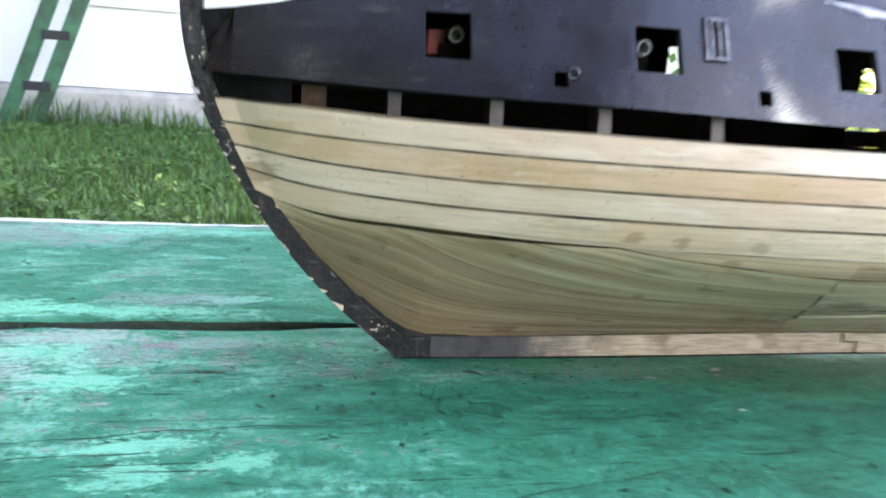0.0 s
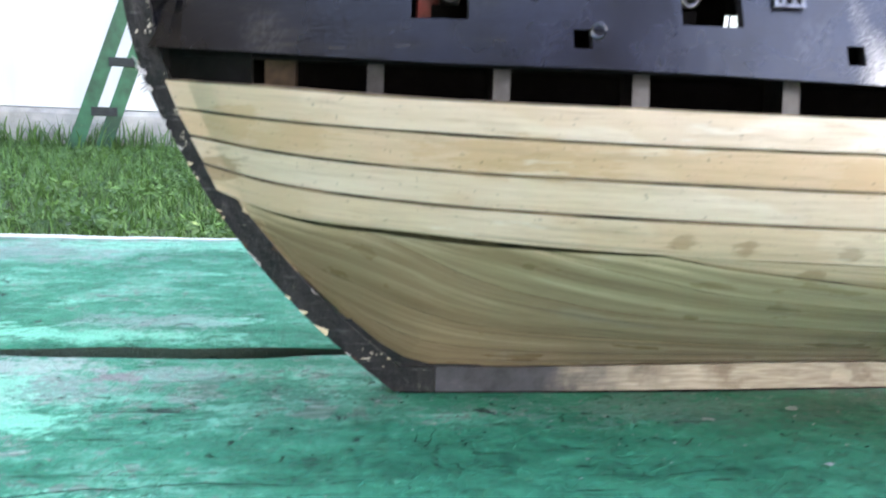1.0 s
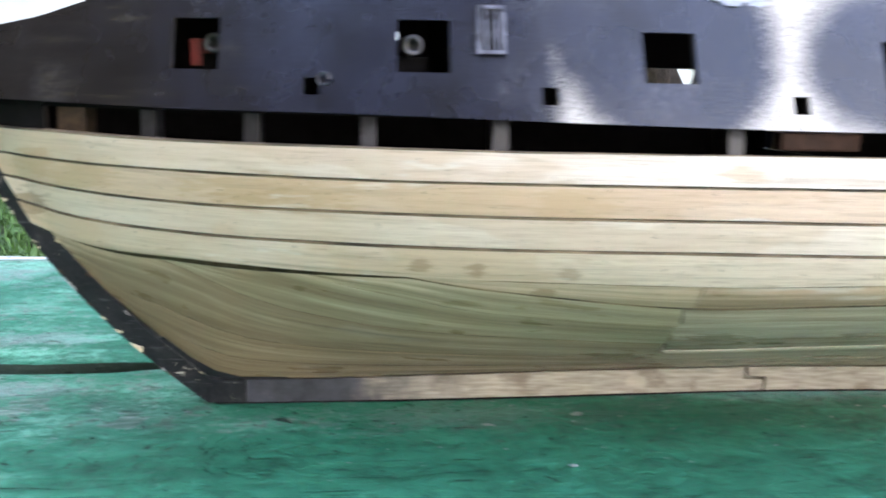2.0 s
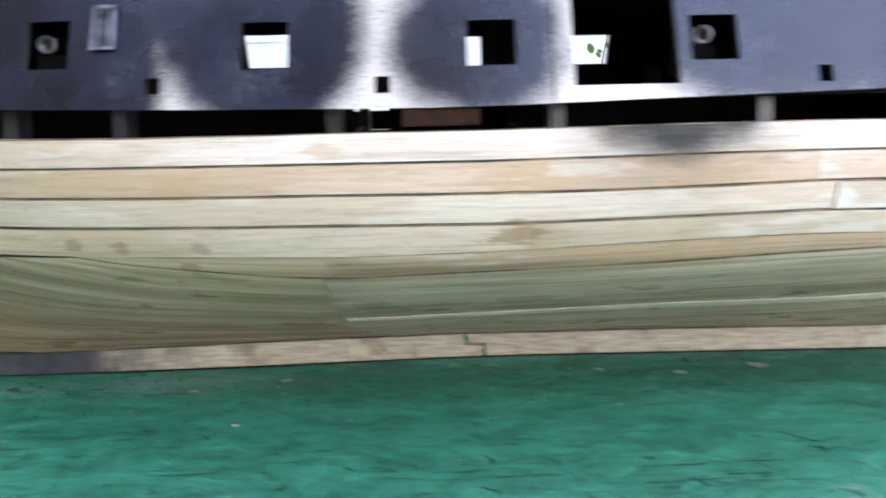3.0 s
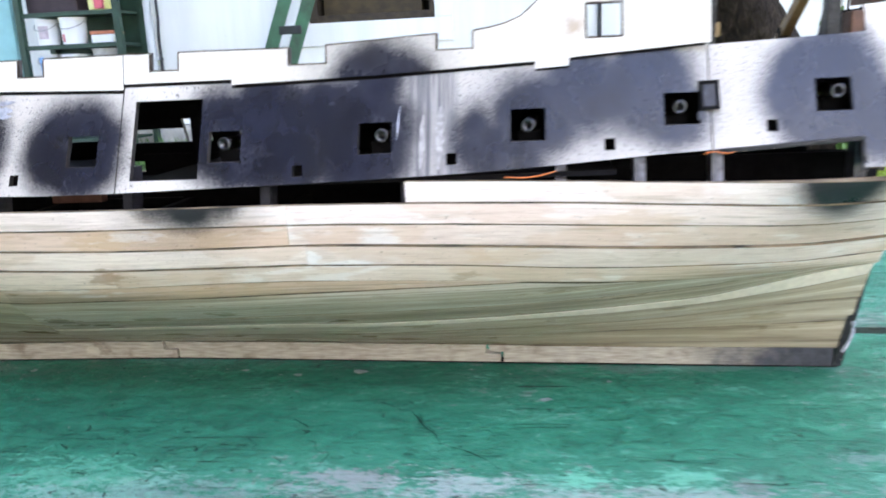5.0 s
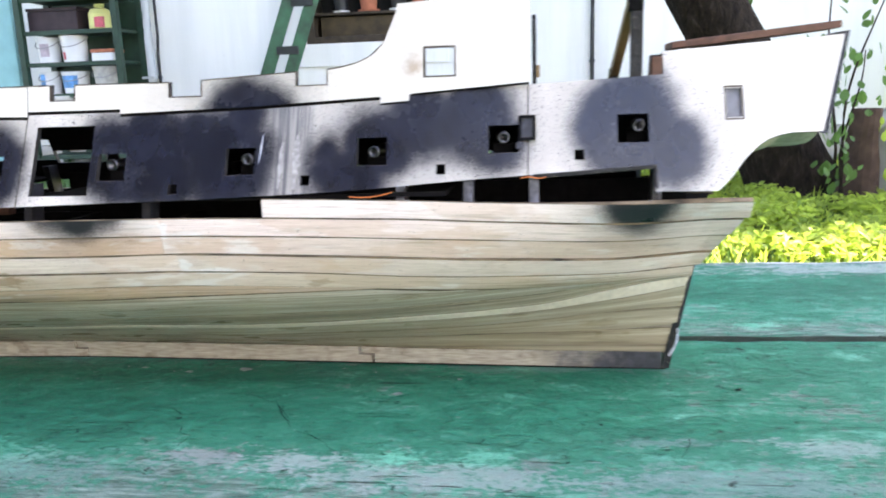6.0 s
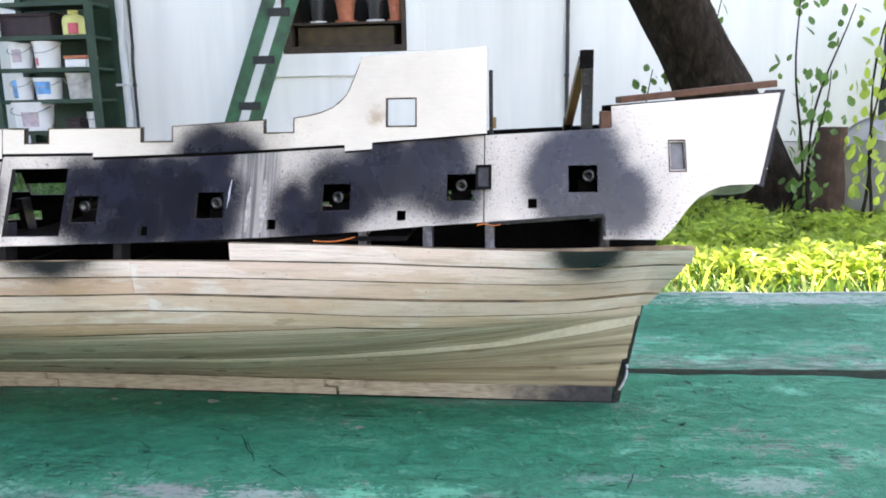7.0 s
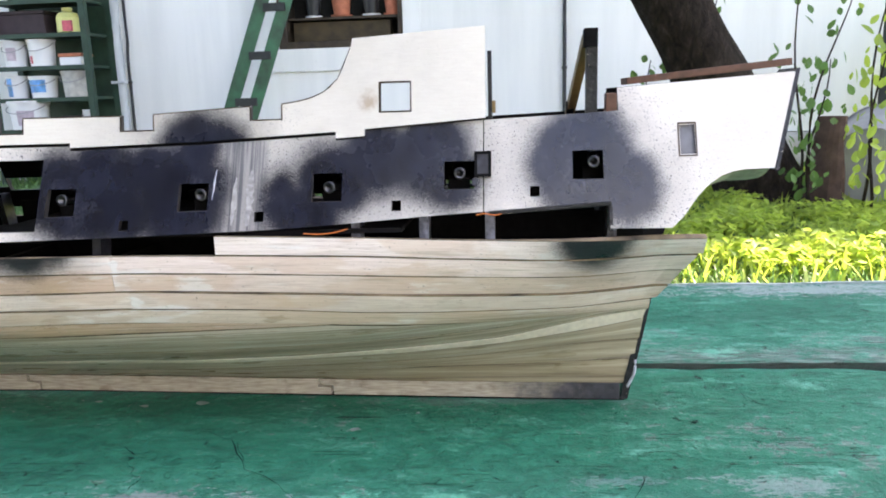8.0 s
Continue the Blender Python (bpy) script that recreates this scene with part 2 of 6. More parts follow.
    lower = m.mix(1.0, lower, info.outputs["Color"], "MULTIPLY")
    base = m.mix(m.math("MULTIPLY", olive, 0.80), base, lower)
    # the same painted shade, browner towards the fore ends
    bow_shade = m.math("MULTIPLY", olive, m.step(m.math("ADD", low.outputs[0], m.math("MULTIPLY", m.math("SUBTRACT", streak, 0.5), 0.10)), 0.050, -0.030))
    base = m.mix(m.math("MULTIPLY", bow_shade, 0.55), base, (0.24, 0.155, 0.085))
    m.colour(m.mix(mask, base, (0.018, 0.018, 0.021)))
    m.rough(m.ramp(m.noise(moved((20, 90, 90), 7.0), 2.0, 4, 0.6), [(0.35, (0.26,) * 3), (0.65, (0.50,) * 3)]))
    dents = m.noise(m.coords((260, 260, 420)), 2.0, 3, 0.6)
    m.bump(m.math("ADD", g, m.math("MULTIPLY", dents, 0.14)), 0.45, 0.0006)
    return m.m


def keel_wood():
    m = Mat("keel_wood", 0.55)
    vec = m.coords()
    sep = m.add("SeparateXYZ")
    m.link(vec, sep.inputs[0])
    grain = m.noise(m.coords((20, 200, 200)), 6, 5)
    base = m.ramp(grain, [(0.3, (0.26, 0.215, 0.165)), (0.7, (0.50, 0.435, 0.35))])
    stain = m.step(m.noise(m.coords((60, 90, 90)), 1.6, 5, 0.65), 0.50, 0.70)
    base = m.mix(m.math("MULTIPLY", stain, 0.75), base, (0.170, 0.122, 0.088))
    spot = m.add("VectorMath", operation="DISTANCE")
    m.link(m.coords((1, 0, 1.6)), spot.inputs[0])
    spot.inputs[1].default_value = (0.1205, 0, 0.0084)
    base = m.mix(m.math("MULTIPLY", m.step(m.math("ADD", spot.outputs["Value"], m.math("MULTIPLY", m.noise(vec, 500, 3), 0.004)), 0.0060, 0.0042), 0.6), base, (0.55, 0.48, 0.38))
    jitter = m.math("MULTIPLY", m.math("SUBTRACT", m.noise(vec, 70, 5, 0.7), 0.5), 0.06)
    x = m.math("ADD", sep.outputs[0], jitter)
    bow = m.math("SUBTRACT", 1.0, m.step(x, 0.035, 0.075))
    stern = m.step(x, 0.365, 0.40)
    black = m.ramp(m.noise(vec, 200, 5, 0.65), [(0.3, (0.02, 0.021, 0.027)), (0.62, (0.055, 0.055, 0.066)), (0.8, (0.20, 0.18, 0.15))])
    m.colour(m.mix(m.math("MAXIMUM", bow, stern), base, black))
    m.bump(grain, 0.4, 0.0005)
    return m.m


def chipped_black():
    m = Mat("chipped_black_paint", 0.42, spec=0.35)
    vec = m.coords()
    n = m.noise(vec, 160, 5, 0.65)
    c = m.ramp(n, [(0.3, (0.004, 0.0042, 0.006)), (0.6, (0.013, 0.013, 0.016)), (0.75, (0.048, 0.046, 0.046))])
    chips = m.step(m.noise(vec, 260, 5, 0.70, 0.8), 0.635, 0.665)
    scuff = m.step(m.noise(m.coords((160, 160, 900)), 1.0, 4, 0.65), 0.58, 0.72)
    c = m.mix(m.math("MULTIPLY", scuff, 0.45), c, (0.13, 0.13, 0.14))
    m.colour(m.mix(chips, c, (0.52, 0.46, 0.38)))
    m.bump(n, 0.9, 0.0012)
    return m.m


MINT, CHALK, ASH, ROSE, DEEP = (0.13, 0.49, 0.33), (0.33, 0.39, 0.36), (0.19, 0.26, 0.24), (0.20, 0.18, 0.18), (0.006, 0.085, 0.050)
PATCHES = [(-.118, .046, .018, .008, MINT, .8), (-.085, .043, .020, .006, MINT, .7), (-.049, .056, .013, .004, MINT, .7), (-.070, .056, .024, .008, ASH, .6), (-.150, .155, .060, .022, ASH, .6), (-.080, .170, .060, .010, MINT, .6),
           (-.100, .016, .024, .009, CHALK, .65), (-.085, .004, .018, .008, ASH, .6), (-.104, .004, .016, .008, MINT, .85), (-.089, -.015, .015, .008, MINT, .9), (-.055, .011, .018, .006, ASH, .55), (-.070, .009, .006, .003, ROSE, .8), (-.120, -.010, .022, .014, CHALK, .5),
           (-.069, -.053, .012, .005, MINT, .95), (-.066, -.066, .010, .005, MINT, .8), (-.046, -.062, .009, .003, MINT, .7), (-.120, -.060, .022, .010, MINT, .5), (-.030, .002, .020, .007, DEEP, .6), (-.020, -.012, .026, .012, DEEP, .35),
           # the long DEEP patches here paint the shade beside the keel
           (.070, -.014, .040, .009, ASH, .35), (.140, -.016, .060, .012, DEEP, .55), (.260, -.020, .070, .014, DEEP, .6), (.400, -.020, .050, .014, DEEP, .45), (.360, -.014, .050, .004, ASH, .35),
           (.255, -.098, .012, .006, ROSE, .7), (.252, -.101, .014, .007, CHALK, .45), (.287, -.101, .016, .006, CHALK, .75), (.335, -.110, .044, .008, CHALK, .6), (.322, -.097, .009, .005, MINT, .8), (.347, -.096, .010, .005, MINT, .55), (.366, -.100, .006, .005, ROSE, .5),
           (.195, -.109, .034, .010, ASH, .6), (.165, -.100, .030, .010, MINT, .35), (.120, -.108, .040, .008, ASH, .35), (.408, -.083, .012, .003, ASH, .5), (.462, -.085, .018, .006, CHALK, .55), (.420, -.110, .050, .010, ASH, .6),
           (.475, .046, .010, .007, MINT, .6), (.570, .166, .080, .014, CHALK, .8), (.500, .110, .060, .016, DEEP, .4), (.530, -.008, .014, .006, DEEP, .4)]


def green_board():
    m = Mat("peeling_green_paint", 0.6, spec=0.09)
    info = m.add("ObjectInfo")
    off = m.math("MULTIPLY", info.outputs["Random"], 13.0)

    def moved(scale):
        v = m.add("VectorMath", operation="ADD")
        m.link(m.coords(scale), v.inputs[0])
        m.link(off, v.inputs[1])
        return v.outputs[0]

    broad = m.noise(moved((3, 7, 7)), 1.6, 4, 0.6, 0.5)
    mid = m.noise(moved((38, 62, 62)), 2.0, 6, 0.70, 0.5)
    fine = m.noise(moved((170, 125, 125)), 2.2, 5, 0.72, 0.4)
    tone = m.math("ADD", m.math("MULTIPLY", broad, 0.34), m.math("ADD", m.math("MULTIPLY", mid, 0.38), m.math("MULTIPLY", fine, 0.28)))
    green = m.ramp(tone, [(0.32, (0.0018, 0.030, 0.018)), (0.44, (0.009, 0.128, 0.074)), (0.55, (0.018, 0.222, 0.132)), (0.66, (0.055, 0.345, 0.235))])
    fibre = m.noise(moved((24, 170, 170)), 2.6, 6, 0.72, 0.4)
    bare = m.ramp(fibre, [(0.30, (0.020, 0.040, 0.030)), (0.5, (0.13, 0.175, 0.145)), (0.72, (0.38, 0.44, 0.39))])
    sep = m.add("SeparateXYZ")
    m.link(m.coords(), sep.inputs[0])
    rim = m.step(sep.outputs[1], 0.172, 0.189)
    ends = m.math("MULTIPLY", m.math("ADD", m.math("MULTIPLY", m.step(sep.outputs[0], 0.08, -0.12), 1.25), m.math("MULTIPLY", m.step(sep.outputs[0], 0.36, 0.55), 0.6)), 0.036)
    front = m.math("MULTIPLY", m.step(m.math("ADD", sep.outputs[1], m.math("MULTIPLY", m.math("SUBTRACT", broad, 0.5), 0.10)), -0.060, -0.125), m.math("ADD", 0.045, m.math("MULTIPLY", m.step(sep.outputs[0], 0.14, 0.26), 0.075)))
    # chalky mint flakes of an older coat
    mint = m.step(m.math("ADD", m.noise(moved((15, 40, 40)), 2.2, 6, 0.68, 0.4), m.math("ADD", m.math("MULTIPLY", broad, 0.75), m.math("ADD", front, m.math("MULTIPLY", ends, 2.0)))), 0.94, 1.16)
    mint = m.math("MULTIPLY", mint, m.step(fine, 0.30, 0.62))
    # lighter green at the front: stronger light away from the hull, painted in
    green = m.mix(m.math("MULTIPLY", front, 3.2, clamp=True), green, m.mix(tone, (0.012, 0.130, 0.080), (0.115, 0.420, 0.290)))
    green = m.mix(m.math("MULTIPLY", mint, 0.75), green, (0.17, 0.51, 0.37))
    wear = m.math("ADD", m.math("MULTIPLY", rim, 0.34), m.math("ADD", m.math("MULTIPLY", front, 0.85), m.math("MULTIPLY", ends, 0.45)))
    sum_up = m.math("ADD", m.math("ADD", m.math("MULTIPLY", mid, 0.5), m.math("MULTIPLY", fine, 0.45)), m.math("MULTIPLY", broad, 0.65))
    worn = m.step(m.math("ADD", sum_up, wear), 0.86, 0.96)
    band = m.math("MULTIPLY", m.math("MULTIPLY", m.step(sep.outputs[1], 0.058, 0.046), m.step(sep.outputs[1], 0.030, 0.033)), m.step(m.math("ADD", sep.outputs[0], m.math("MULTIPLY", mid, 0.2)), 0.50, 0.58))
    worn = m.math("MAXIMUM", worn, m.math("MULTIPLY", band, m.step(mid, 0.35, 0.55)))
    c = m.mix(m.math("MULTIPLY", worn, 0.85), green, bare)
    # sunlight catching the far rim, painted as ragged white
    sun_rim = m.step(m.math("ADD", rim, m.math("MULTIPLY", m.math("SUBTRACT", m.noise(moved((9, 50, 50)), 2.0, 5, 0.65), 0.5), 1.6)), 0.62, 0.80)
    c = m.mix(sun_rim, c, m.mix(fine, (0.50, 0.52, 0.49), (0.74, 0.75, 0.72)))
    # larger worn places with shapes of their own, and the keel's soft shadow painted in DEEP: x, y, half length, half
    # width, colour
    rag = m.math("ADD", m.math("MULTIPLY", m.noise(m.coords((60, 130, 130)), 1.0, 6, 0.70, 0.5), 5.0), m.math("MULTIPLY", m.noise(m.coords((330, 520, 520)), 1.0, 5, 0.72), 4.6))
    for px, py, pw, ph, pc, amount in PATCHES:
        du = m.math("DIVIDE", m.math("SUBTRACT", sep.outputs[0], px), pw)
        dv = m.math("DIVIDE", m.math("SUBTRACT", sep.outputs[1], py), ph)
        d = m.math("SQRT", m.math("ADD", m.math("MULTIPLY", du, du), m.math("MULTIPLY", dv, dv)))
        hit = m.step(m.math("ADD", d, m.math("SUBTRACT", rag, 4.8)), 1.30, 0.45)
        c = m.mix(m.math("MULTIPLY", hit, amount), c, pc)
    split = m.math("MAXIMUM", m.step(m.noise(moved((16, 330, 330)), 2.2, 4, 0.6, 0.8), 0.365, 0.325), m.step(m.noise(moved((75, 85, 85)), 2.0, 5, 0.68, 0.7), 0.368, 0.318))
    # upright faces darkened: shade in the gaps between boards, put into the colour
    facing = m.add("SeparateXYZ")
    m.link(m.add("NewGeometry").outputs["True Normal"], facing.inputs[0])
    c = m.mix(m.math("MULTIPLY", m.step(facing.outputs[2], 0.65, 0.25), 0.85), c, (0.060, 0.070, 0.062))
    c = m.mix(m.math("MULTIPLY", split, 0.8), c, (0.006, 0.014, 0.011))
    # fine checks and pale scuffs in the paint
    tick = m.noise(moved((130, 210, 210)), 2.0, 5, 0.72, 0.5)
    c = m.mix(m.math("MULTIPLY", m.step(tick, 0.39, 0.31), 0.6), c, (0.002, 0.026, 0.016))
    c = m.mix(m.math("MULTIPLY", m.step(tick, 0.64, 0.74), 0.35), c, (0.24, 0.46, 0.36))
    m.colour(c)
    m.rough(m.ramp(fine, [(0.3, (0.42,) * 3), (0.7, (0.72,) * 3)]))
    h = m.math("SUBTRACT", m.math("ADD", m.math("MULTIPLY", mid, 1.2), m.math("ADD", m.math("MULTIPLY", tick, 0.5), m.math("MULTIPLY", fine, 0.7))), m.math("ADD", m.math("MULTIPLY", worn, 0.3), m.math("MULTIPLY", split, 0.6)))
    m.bump(h, 1.0, 0.0018)
    return m.m


def house_paint():
    m = Mat("white_house_paint", 0.55)
    streak = m.noise(m.coords((6, 6, 0.5)), 1.2, 5)
    fine = m.noise(m.coords(), 30, 5)
    c = m.ramp(streak, [(0.25, (0.80, 0.805, 0.765)), (0.6, (0.90, 0.90, 0.855))])
    m.colour(m.mix(m.math("MULTIPLY", m.step(fine, 0.62, 0.8), 0.25), c, (0.6, 0.6, 0.57)))
    m.bump(fine, 0.15, 0.003)
    return m.m


def grass_mat(name, a, b, share=0.4):
    m = Mat(name, 0.55)
    rnd = m.add("NewGeometry").outputs["Random Per Island"]
    m.colour(m.ramp(rnd, [(0.0, a), (0.8, b), (1.0, tuple(v * 1.5 for v in b))]))
    thin = m.add("BsdfTranslucent")
    thin.inputs[0].default_value = (*(min(1, v * 1.9) for v in b), 1)
    both = m.add("MixShader")
    both.inputs[0].default_value = share
    m.link(m.b.outputs[0], both.inputs[1])
    m.link(thin.outputs[0], both.inputs[2])
    m.link(both.outputs[0], m.t.nodes["Material Output"].inputs[0])
    return m.m


def bark_mat():
    m = Mat("bark", 0.9, spec=0.1)
    n = m.noise(m.coords((12, 12, 5)), 2.5, 7, 0.68, 0.6)
    m.colour(m.ramp(n, [(0.3, (0.009, 0.0065, 0.005)), (0.55, (0.032, 0.024, 0.019)), (0.75, (0.080, 0.064, 0.052))]))
    m.bump(n, 1.0, 0.03)
    return m.m


PLY, TOP_PLY = sprayed_ply("sprayed_plywood", SIDE_CLOUDS, 0.085), sprayed_ply("bare_plywood", TOP_CLOUDS, -1.0, 0.5, 0.0)
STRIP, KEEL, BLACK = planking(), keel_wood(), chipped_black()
BOARD, PAINT = green_board(), house_paint()
# near black: the hull interior's shade as colour; dark fittings share it
DARK_SHADE_WOOD = simple("shade_and_dark_wood", (0.006, 0.0055, 0.006), 0.95, vary=0.4, scale=300, bump=0.3, dist=0.0005)
RED_WOOD = simple("reddish_wood", (0.125, 0.052, 0.032), 0.6, vary=0.35, scale=250, bump=0.3, dist=0.0005)
PALE_WOOD = simple("pale_plywood", (0.62, 0.50, 0.34), 0.6, vary=0.15, scale=250, bump=0.2, dist=0.0004)
COUNTER = simple("bent_plywood", (0.42, 0.35, 0.23), 0.55, vary=0.35, scale=180, bump=0.3, dist=0.0004)
GOLD_WOOD = simple("varnished_strip", (0.26, 0.16, 0.065), 0.4, vary=0.2, scale=250, bump=0.2, dist=0.0004)
SCRAPE = simple("scraped_wood", (0.36, 0.34, 0.33), 0.5, vary=0.35, scale=500, bump=0.5, dist=0.0005)
PANE = simple("grey_pane", (0.16, 0.16, 0.17), 0.4, vary=0.2, scale=200)
GRIME = simple("dark_seam_glue", (0.165, 0.118, 0.072), 0.8, vary=0.9, scale=75)
SEAM = simple("black_seam_glue", (0.050, 0.036, 0.020), 0.9, vary=0.7, scale=160)
PLY_EDGE = simple("blackened_plywood_edge", (0.016, 0.013, 0.012), 0.7, vary=0.5, scale=400)
HEAD = simple("slate_painted_frame", (0.022, 0.022, 0.028), 0.38, vary=0.6, scale=260, bump=0.5, dist=0.0005)
SMEARED = simple("glue_smeared_frame", (0.13, 0.135, 0.165), 0.3, vary=0.8, scale=330, bump=0.6, dist=0.0006)
BURNT = simple("burnt_plywood_edge", (0.050, 0.030, 0.018), 0.8, vary=0.5, scale=400)
GUN = simple("gun_metal", (0.10, 0.10, 0.11), 0.35, 0.8, vary=0.2, scale=400)
GLUE = simple("white_glue", (0.40, 0.42, 0.48), 0.25, vary=0.35, scale=300, bump=0.5, dist=0.0006)
RED_PAINT = simple("dull_red_paint", (0.16, 0.014, 0.010), 0.6, vary=0.4, scale=300)
WIRE = simple("orange_wire", (0.75, 0.20, 0.05), 0.4, scale=300)
CRACK = simple("dark_split_wood", (0.006, 0.022, 0.016), 0.9, vary=0.4, scale=300)
FLAKE = simple("old_paint_flake", (0.19, 0.23, 0.21), 0.6, vary=0.3, scale=300)
BOUNCE = simple("bounce_wall_paint", (0.76, 0.83, 0.91), 0.85, vary=0.1, scale=6, bump=0.3, dist=0.01)
LIGHT_BLOCK = simple("light_block_dark", (0.014, 0.015, 0.014), 0.85, vary=0.3, scale=6, bump=0.3, dist=0.01)
FRESH = simple("fresh_limewood", (0.64, 0.575, 0.46), 0.55, vary=0.12, scale=420, bump=0.3, dist=0.0003)
CONCRETE = simple("plinth_render", (0.46, 0.44, 0.40), 0.85, vary=0.3, scale=9, bump=0.5, dist=0.01)
SOIL = simple("soil", (0.035, 0.050, 0.018), 0.9, vary=0.5, scale=14, bump=0.8, dist=0.02)
LADDER = simple("green_ladder_paint", (0.010, 0.088, 0.040), 0.5, vary=0.6, scale=9, bump=0.3)
RUNG = simple("weathered_rung", (0.022, 0.026, 0.024), 0.7, vary=0.4, scale=20)
SHELF = simple("dark_green_shelf", (0.014, 0.046, 0.028), 0.6, vary=0.35, scale=10)
TEAL = simple("turquoise_paint", (0.25, 0.55, 0.55), 0.6, vary=0.12, scale=6)
PIPE = simple("grey_pipe", (0.50, 0.53, 0.54), 0.5, vary=0.1, scale=8)
CABLE = simple("black_cable", (0.02, 0.022, 0.025), 0.5, scale=20)
WHITE_PLASTIC = simple("white_plastic", (0.75, 0.76, 0.76), 0.35, vary=0.06, scale=10)
BLUE_PRINT = simple("blue_label", (0.10, 0.32, 0.62), 0.4, vary=0.5, scale=18)
RED_PRINT = simple("red_label", (0.55, 0.09, 0.12), 0.4, vary=0.3, scale=18)
LILAC_PRINT = simple("faded_lilac_label", (0.52, 0.43, 0.48), 0.5, vary=0.25, scale=24)
RAG = simple("dull_white_cloth", (0.48, 0.47, 0.43), 0.8, vary=0.25, scale=22, bump=0.8, dist=0.012)
ROLL = simple("grey_green_roll", (0.17, 0.27, 0.21), 0.7, vary=0.25, scale=14)
YELLOW_PLASTIC = simple("pale_yellow_plastic", (0.62, 0.62, 0.22), 0.4, vary=0.1, scale=15)
MAROON = simple("dark_maroon_box", (0.035, 0.020, 0.024), 0.7, vary=0.3, scale=15)
TERRACOTTA = simple("terracotta", (0.48, 0.155, 0.085), 0.75, vary=0.2, scale=25)
FRAME_BROWN = simple("brown_window_wood", (0.045, 0.030, 0.018), 0.7, vary=0.4, scale=18)
OCHRE_WOOD = simple("ochre_board", (0.055, 0.036, 0.014), 0.7, vary=0.4, scale=14)
ROOM_SHADE = simple("room_shade", (0.02, 0.02, 0.018), 0.9)
STUMP = simple("rotten_wood", (0.07, 0.045, 0.035), 0.9, vary=0.4, scale=14, bump=0.8, dist=0.01)
GREY_METAL = simple("galvanised_metal", (0.33, 0.33, 0.34), 0.5, 0.5, vary=0.2, scale=10)
BARK = bark_mat()
BLADE = grass_mat("grass_blade", (0.016, 0.060, 0.012), (0.080, 0.175, 0.038), 0.2)
WEED = grass_mat("weed_blade", (0.07, 0.15, 0.02), (0.29, 0.38, 0.060), 0.5)
LEAF = grass_mat("leaf", (0.035, 0.095, 0.02), (0.085, 0.18, 0.04))


# ---- mesh helpers ----
def ob_from(name, bm, mat, parent=None, label="", smooth=False):
    bmesh.ops.recalc_face_normals(bm, faces=bm.faces)
    me = bpy.data.meshes.new(name)
    bm.to_mesh(me)
    bm.free()
    if smooth:
        me.polygons.foreach_set("use_smooth", [True] * len(me.polygons))
    me.materials.append(mat)
    ob = new(name, me)
    if parent:
        ob.parent = parent
    if label:
        ob["label"] = label
    return ob


def part(name, bm, mat, parent, label="", smooth=False):
    return ob_from(name, bm, mat, parent, label, smooth)


def thing(name, label, category, at=(0, 0, 0), group="", rz=0.0):
    ob = new(name)
    ob.empty_display_size = 0.05
    ob.matrix_basis = pose(*at, 0, 0, rz)
    return tagged(ob, label, category, group)


def add_box(bm, x0, x1, y0, y1, z0, z1, bevel=0.0, m=None):
    vs = [bm.verts.new((x, y, z)) for x in (x0, x1) for y in (y0, y1) for z in (z0, z1)]
    fs = [bm.faces.new([vs[i] for i in q]) for q in ((0, 1, 3, 2), (4, 6, 7, 5), (0, 4, 5, 1), (2, 3, 7, 6), (0, 2, 6, 4), (1, 5, 7, 3))]
    if bevel:
        es = list({e for f in fs for e in f.edges})
        r = bmesh.ops.bevel(bm, geom=es, offset=bevel, segments=2, affect="EDGES", profile=0.7)
        vs = list({v for f in r["faces"] for v in f.verts} | {v for v in vs if v.is_valid})
    if m is not None:
        bmesh.ops.transform(bm, matrix=m, verts=[v for v in vs if v.is_valid])
    return vs


def box(x0, x1, y0, y1, z0, z1, bevel=0.0):
    bm = bmesh.new()
    add_box(bm, x0, x1, y0, y1, z0, z1, bevel)
    return bm


def beam(a, b, w, h, bevel=0.0):
    """A straight bar from a to b, w wide and h high."""
    a, b = Vector(a), Vector(b)
    d = b - a
    m = Matrix.Translation(a) @ d.to_track_quat("X", "Z").to_matrix().to_4x4()
    bm = bmesh.new()
    add_box(bm, 0, d.length, -w / 2, w / 2, -h / 2, h / 2, bevel)
    bmesh.ops.transform(bm, matrix=m, verts=bm.verts)
    return bm


def lathe(profile, seg=20, bm=None, m=None):
    """A turned body round z from (radius, z) pairs."""
    bm = bm or bmesh.new()
    rings = []
    for r, z in profile:
        rings.append([bm.verts.new((r * math.cos(a), r * math.sin(a), z)) for a in (2 * math.pi * i / seg for i in range(seg))] if r > 1e-6 else [bm.verts.new((0, 0, z))])
    for A, B in zip(rings, rings[1:]):
        for i in range(seg):
            j = (i + 1) % seg
            q = [A[i % len(A)], A[j % len(A)], B[j % len(B)], B[i % len(B)]]
            q = list(dict.fromkeys(q))
            if len(q) > 2:
                bm.faces.new(q)
    if m is not None:
        bmesh.ops.transform(bm, matrix=m, verts=[v for r in rings for v in r])
    return bm


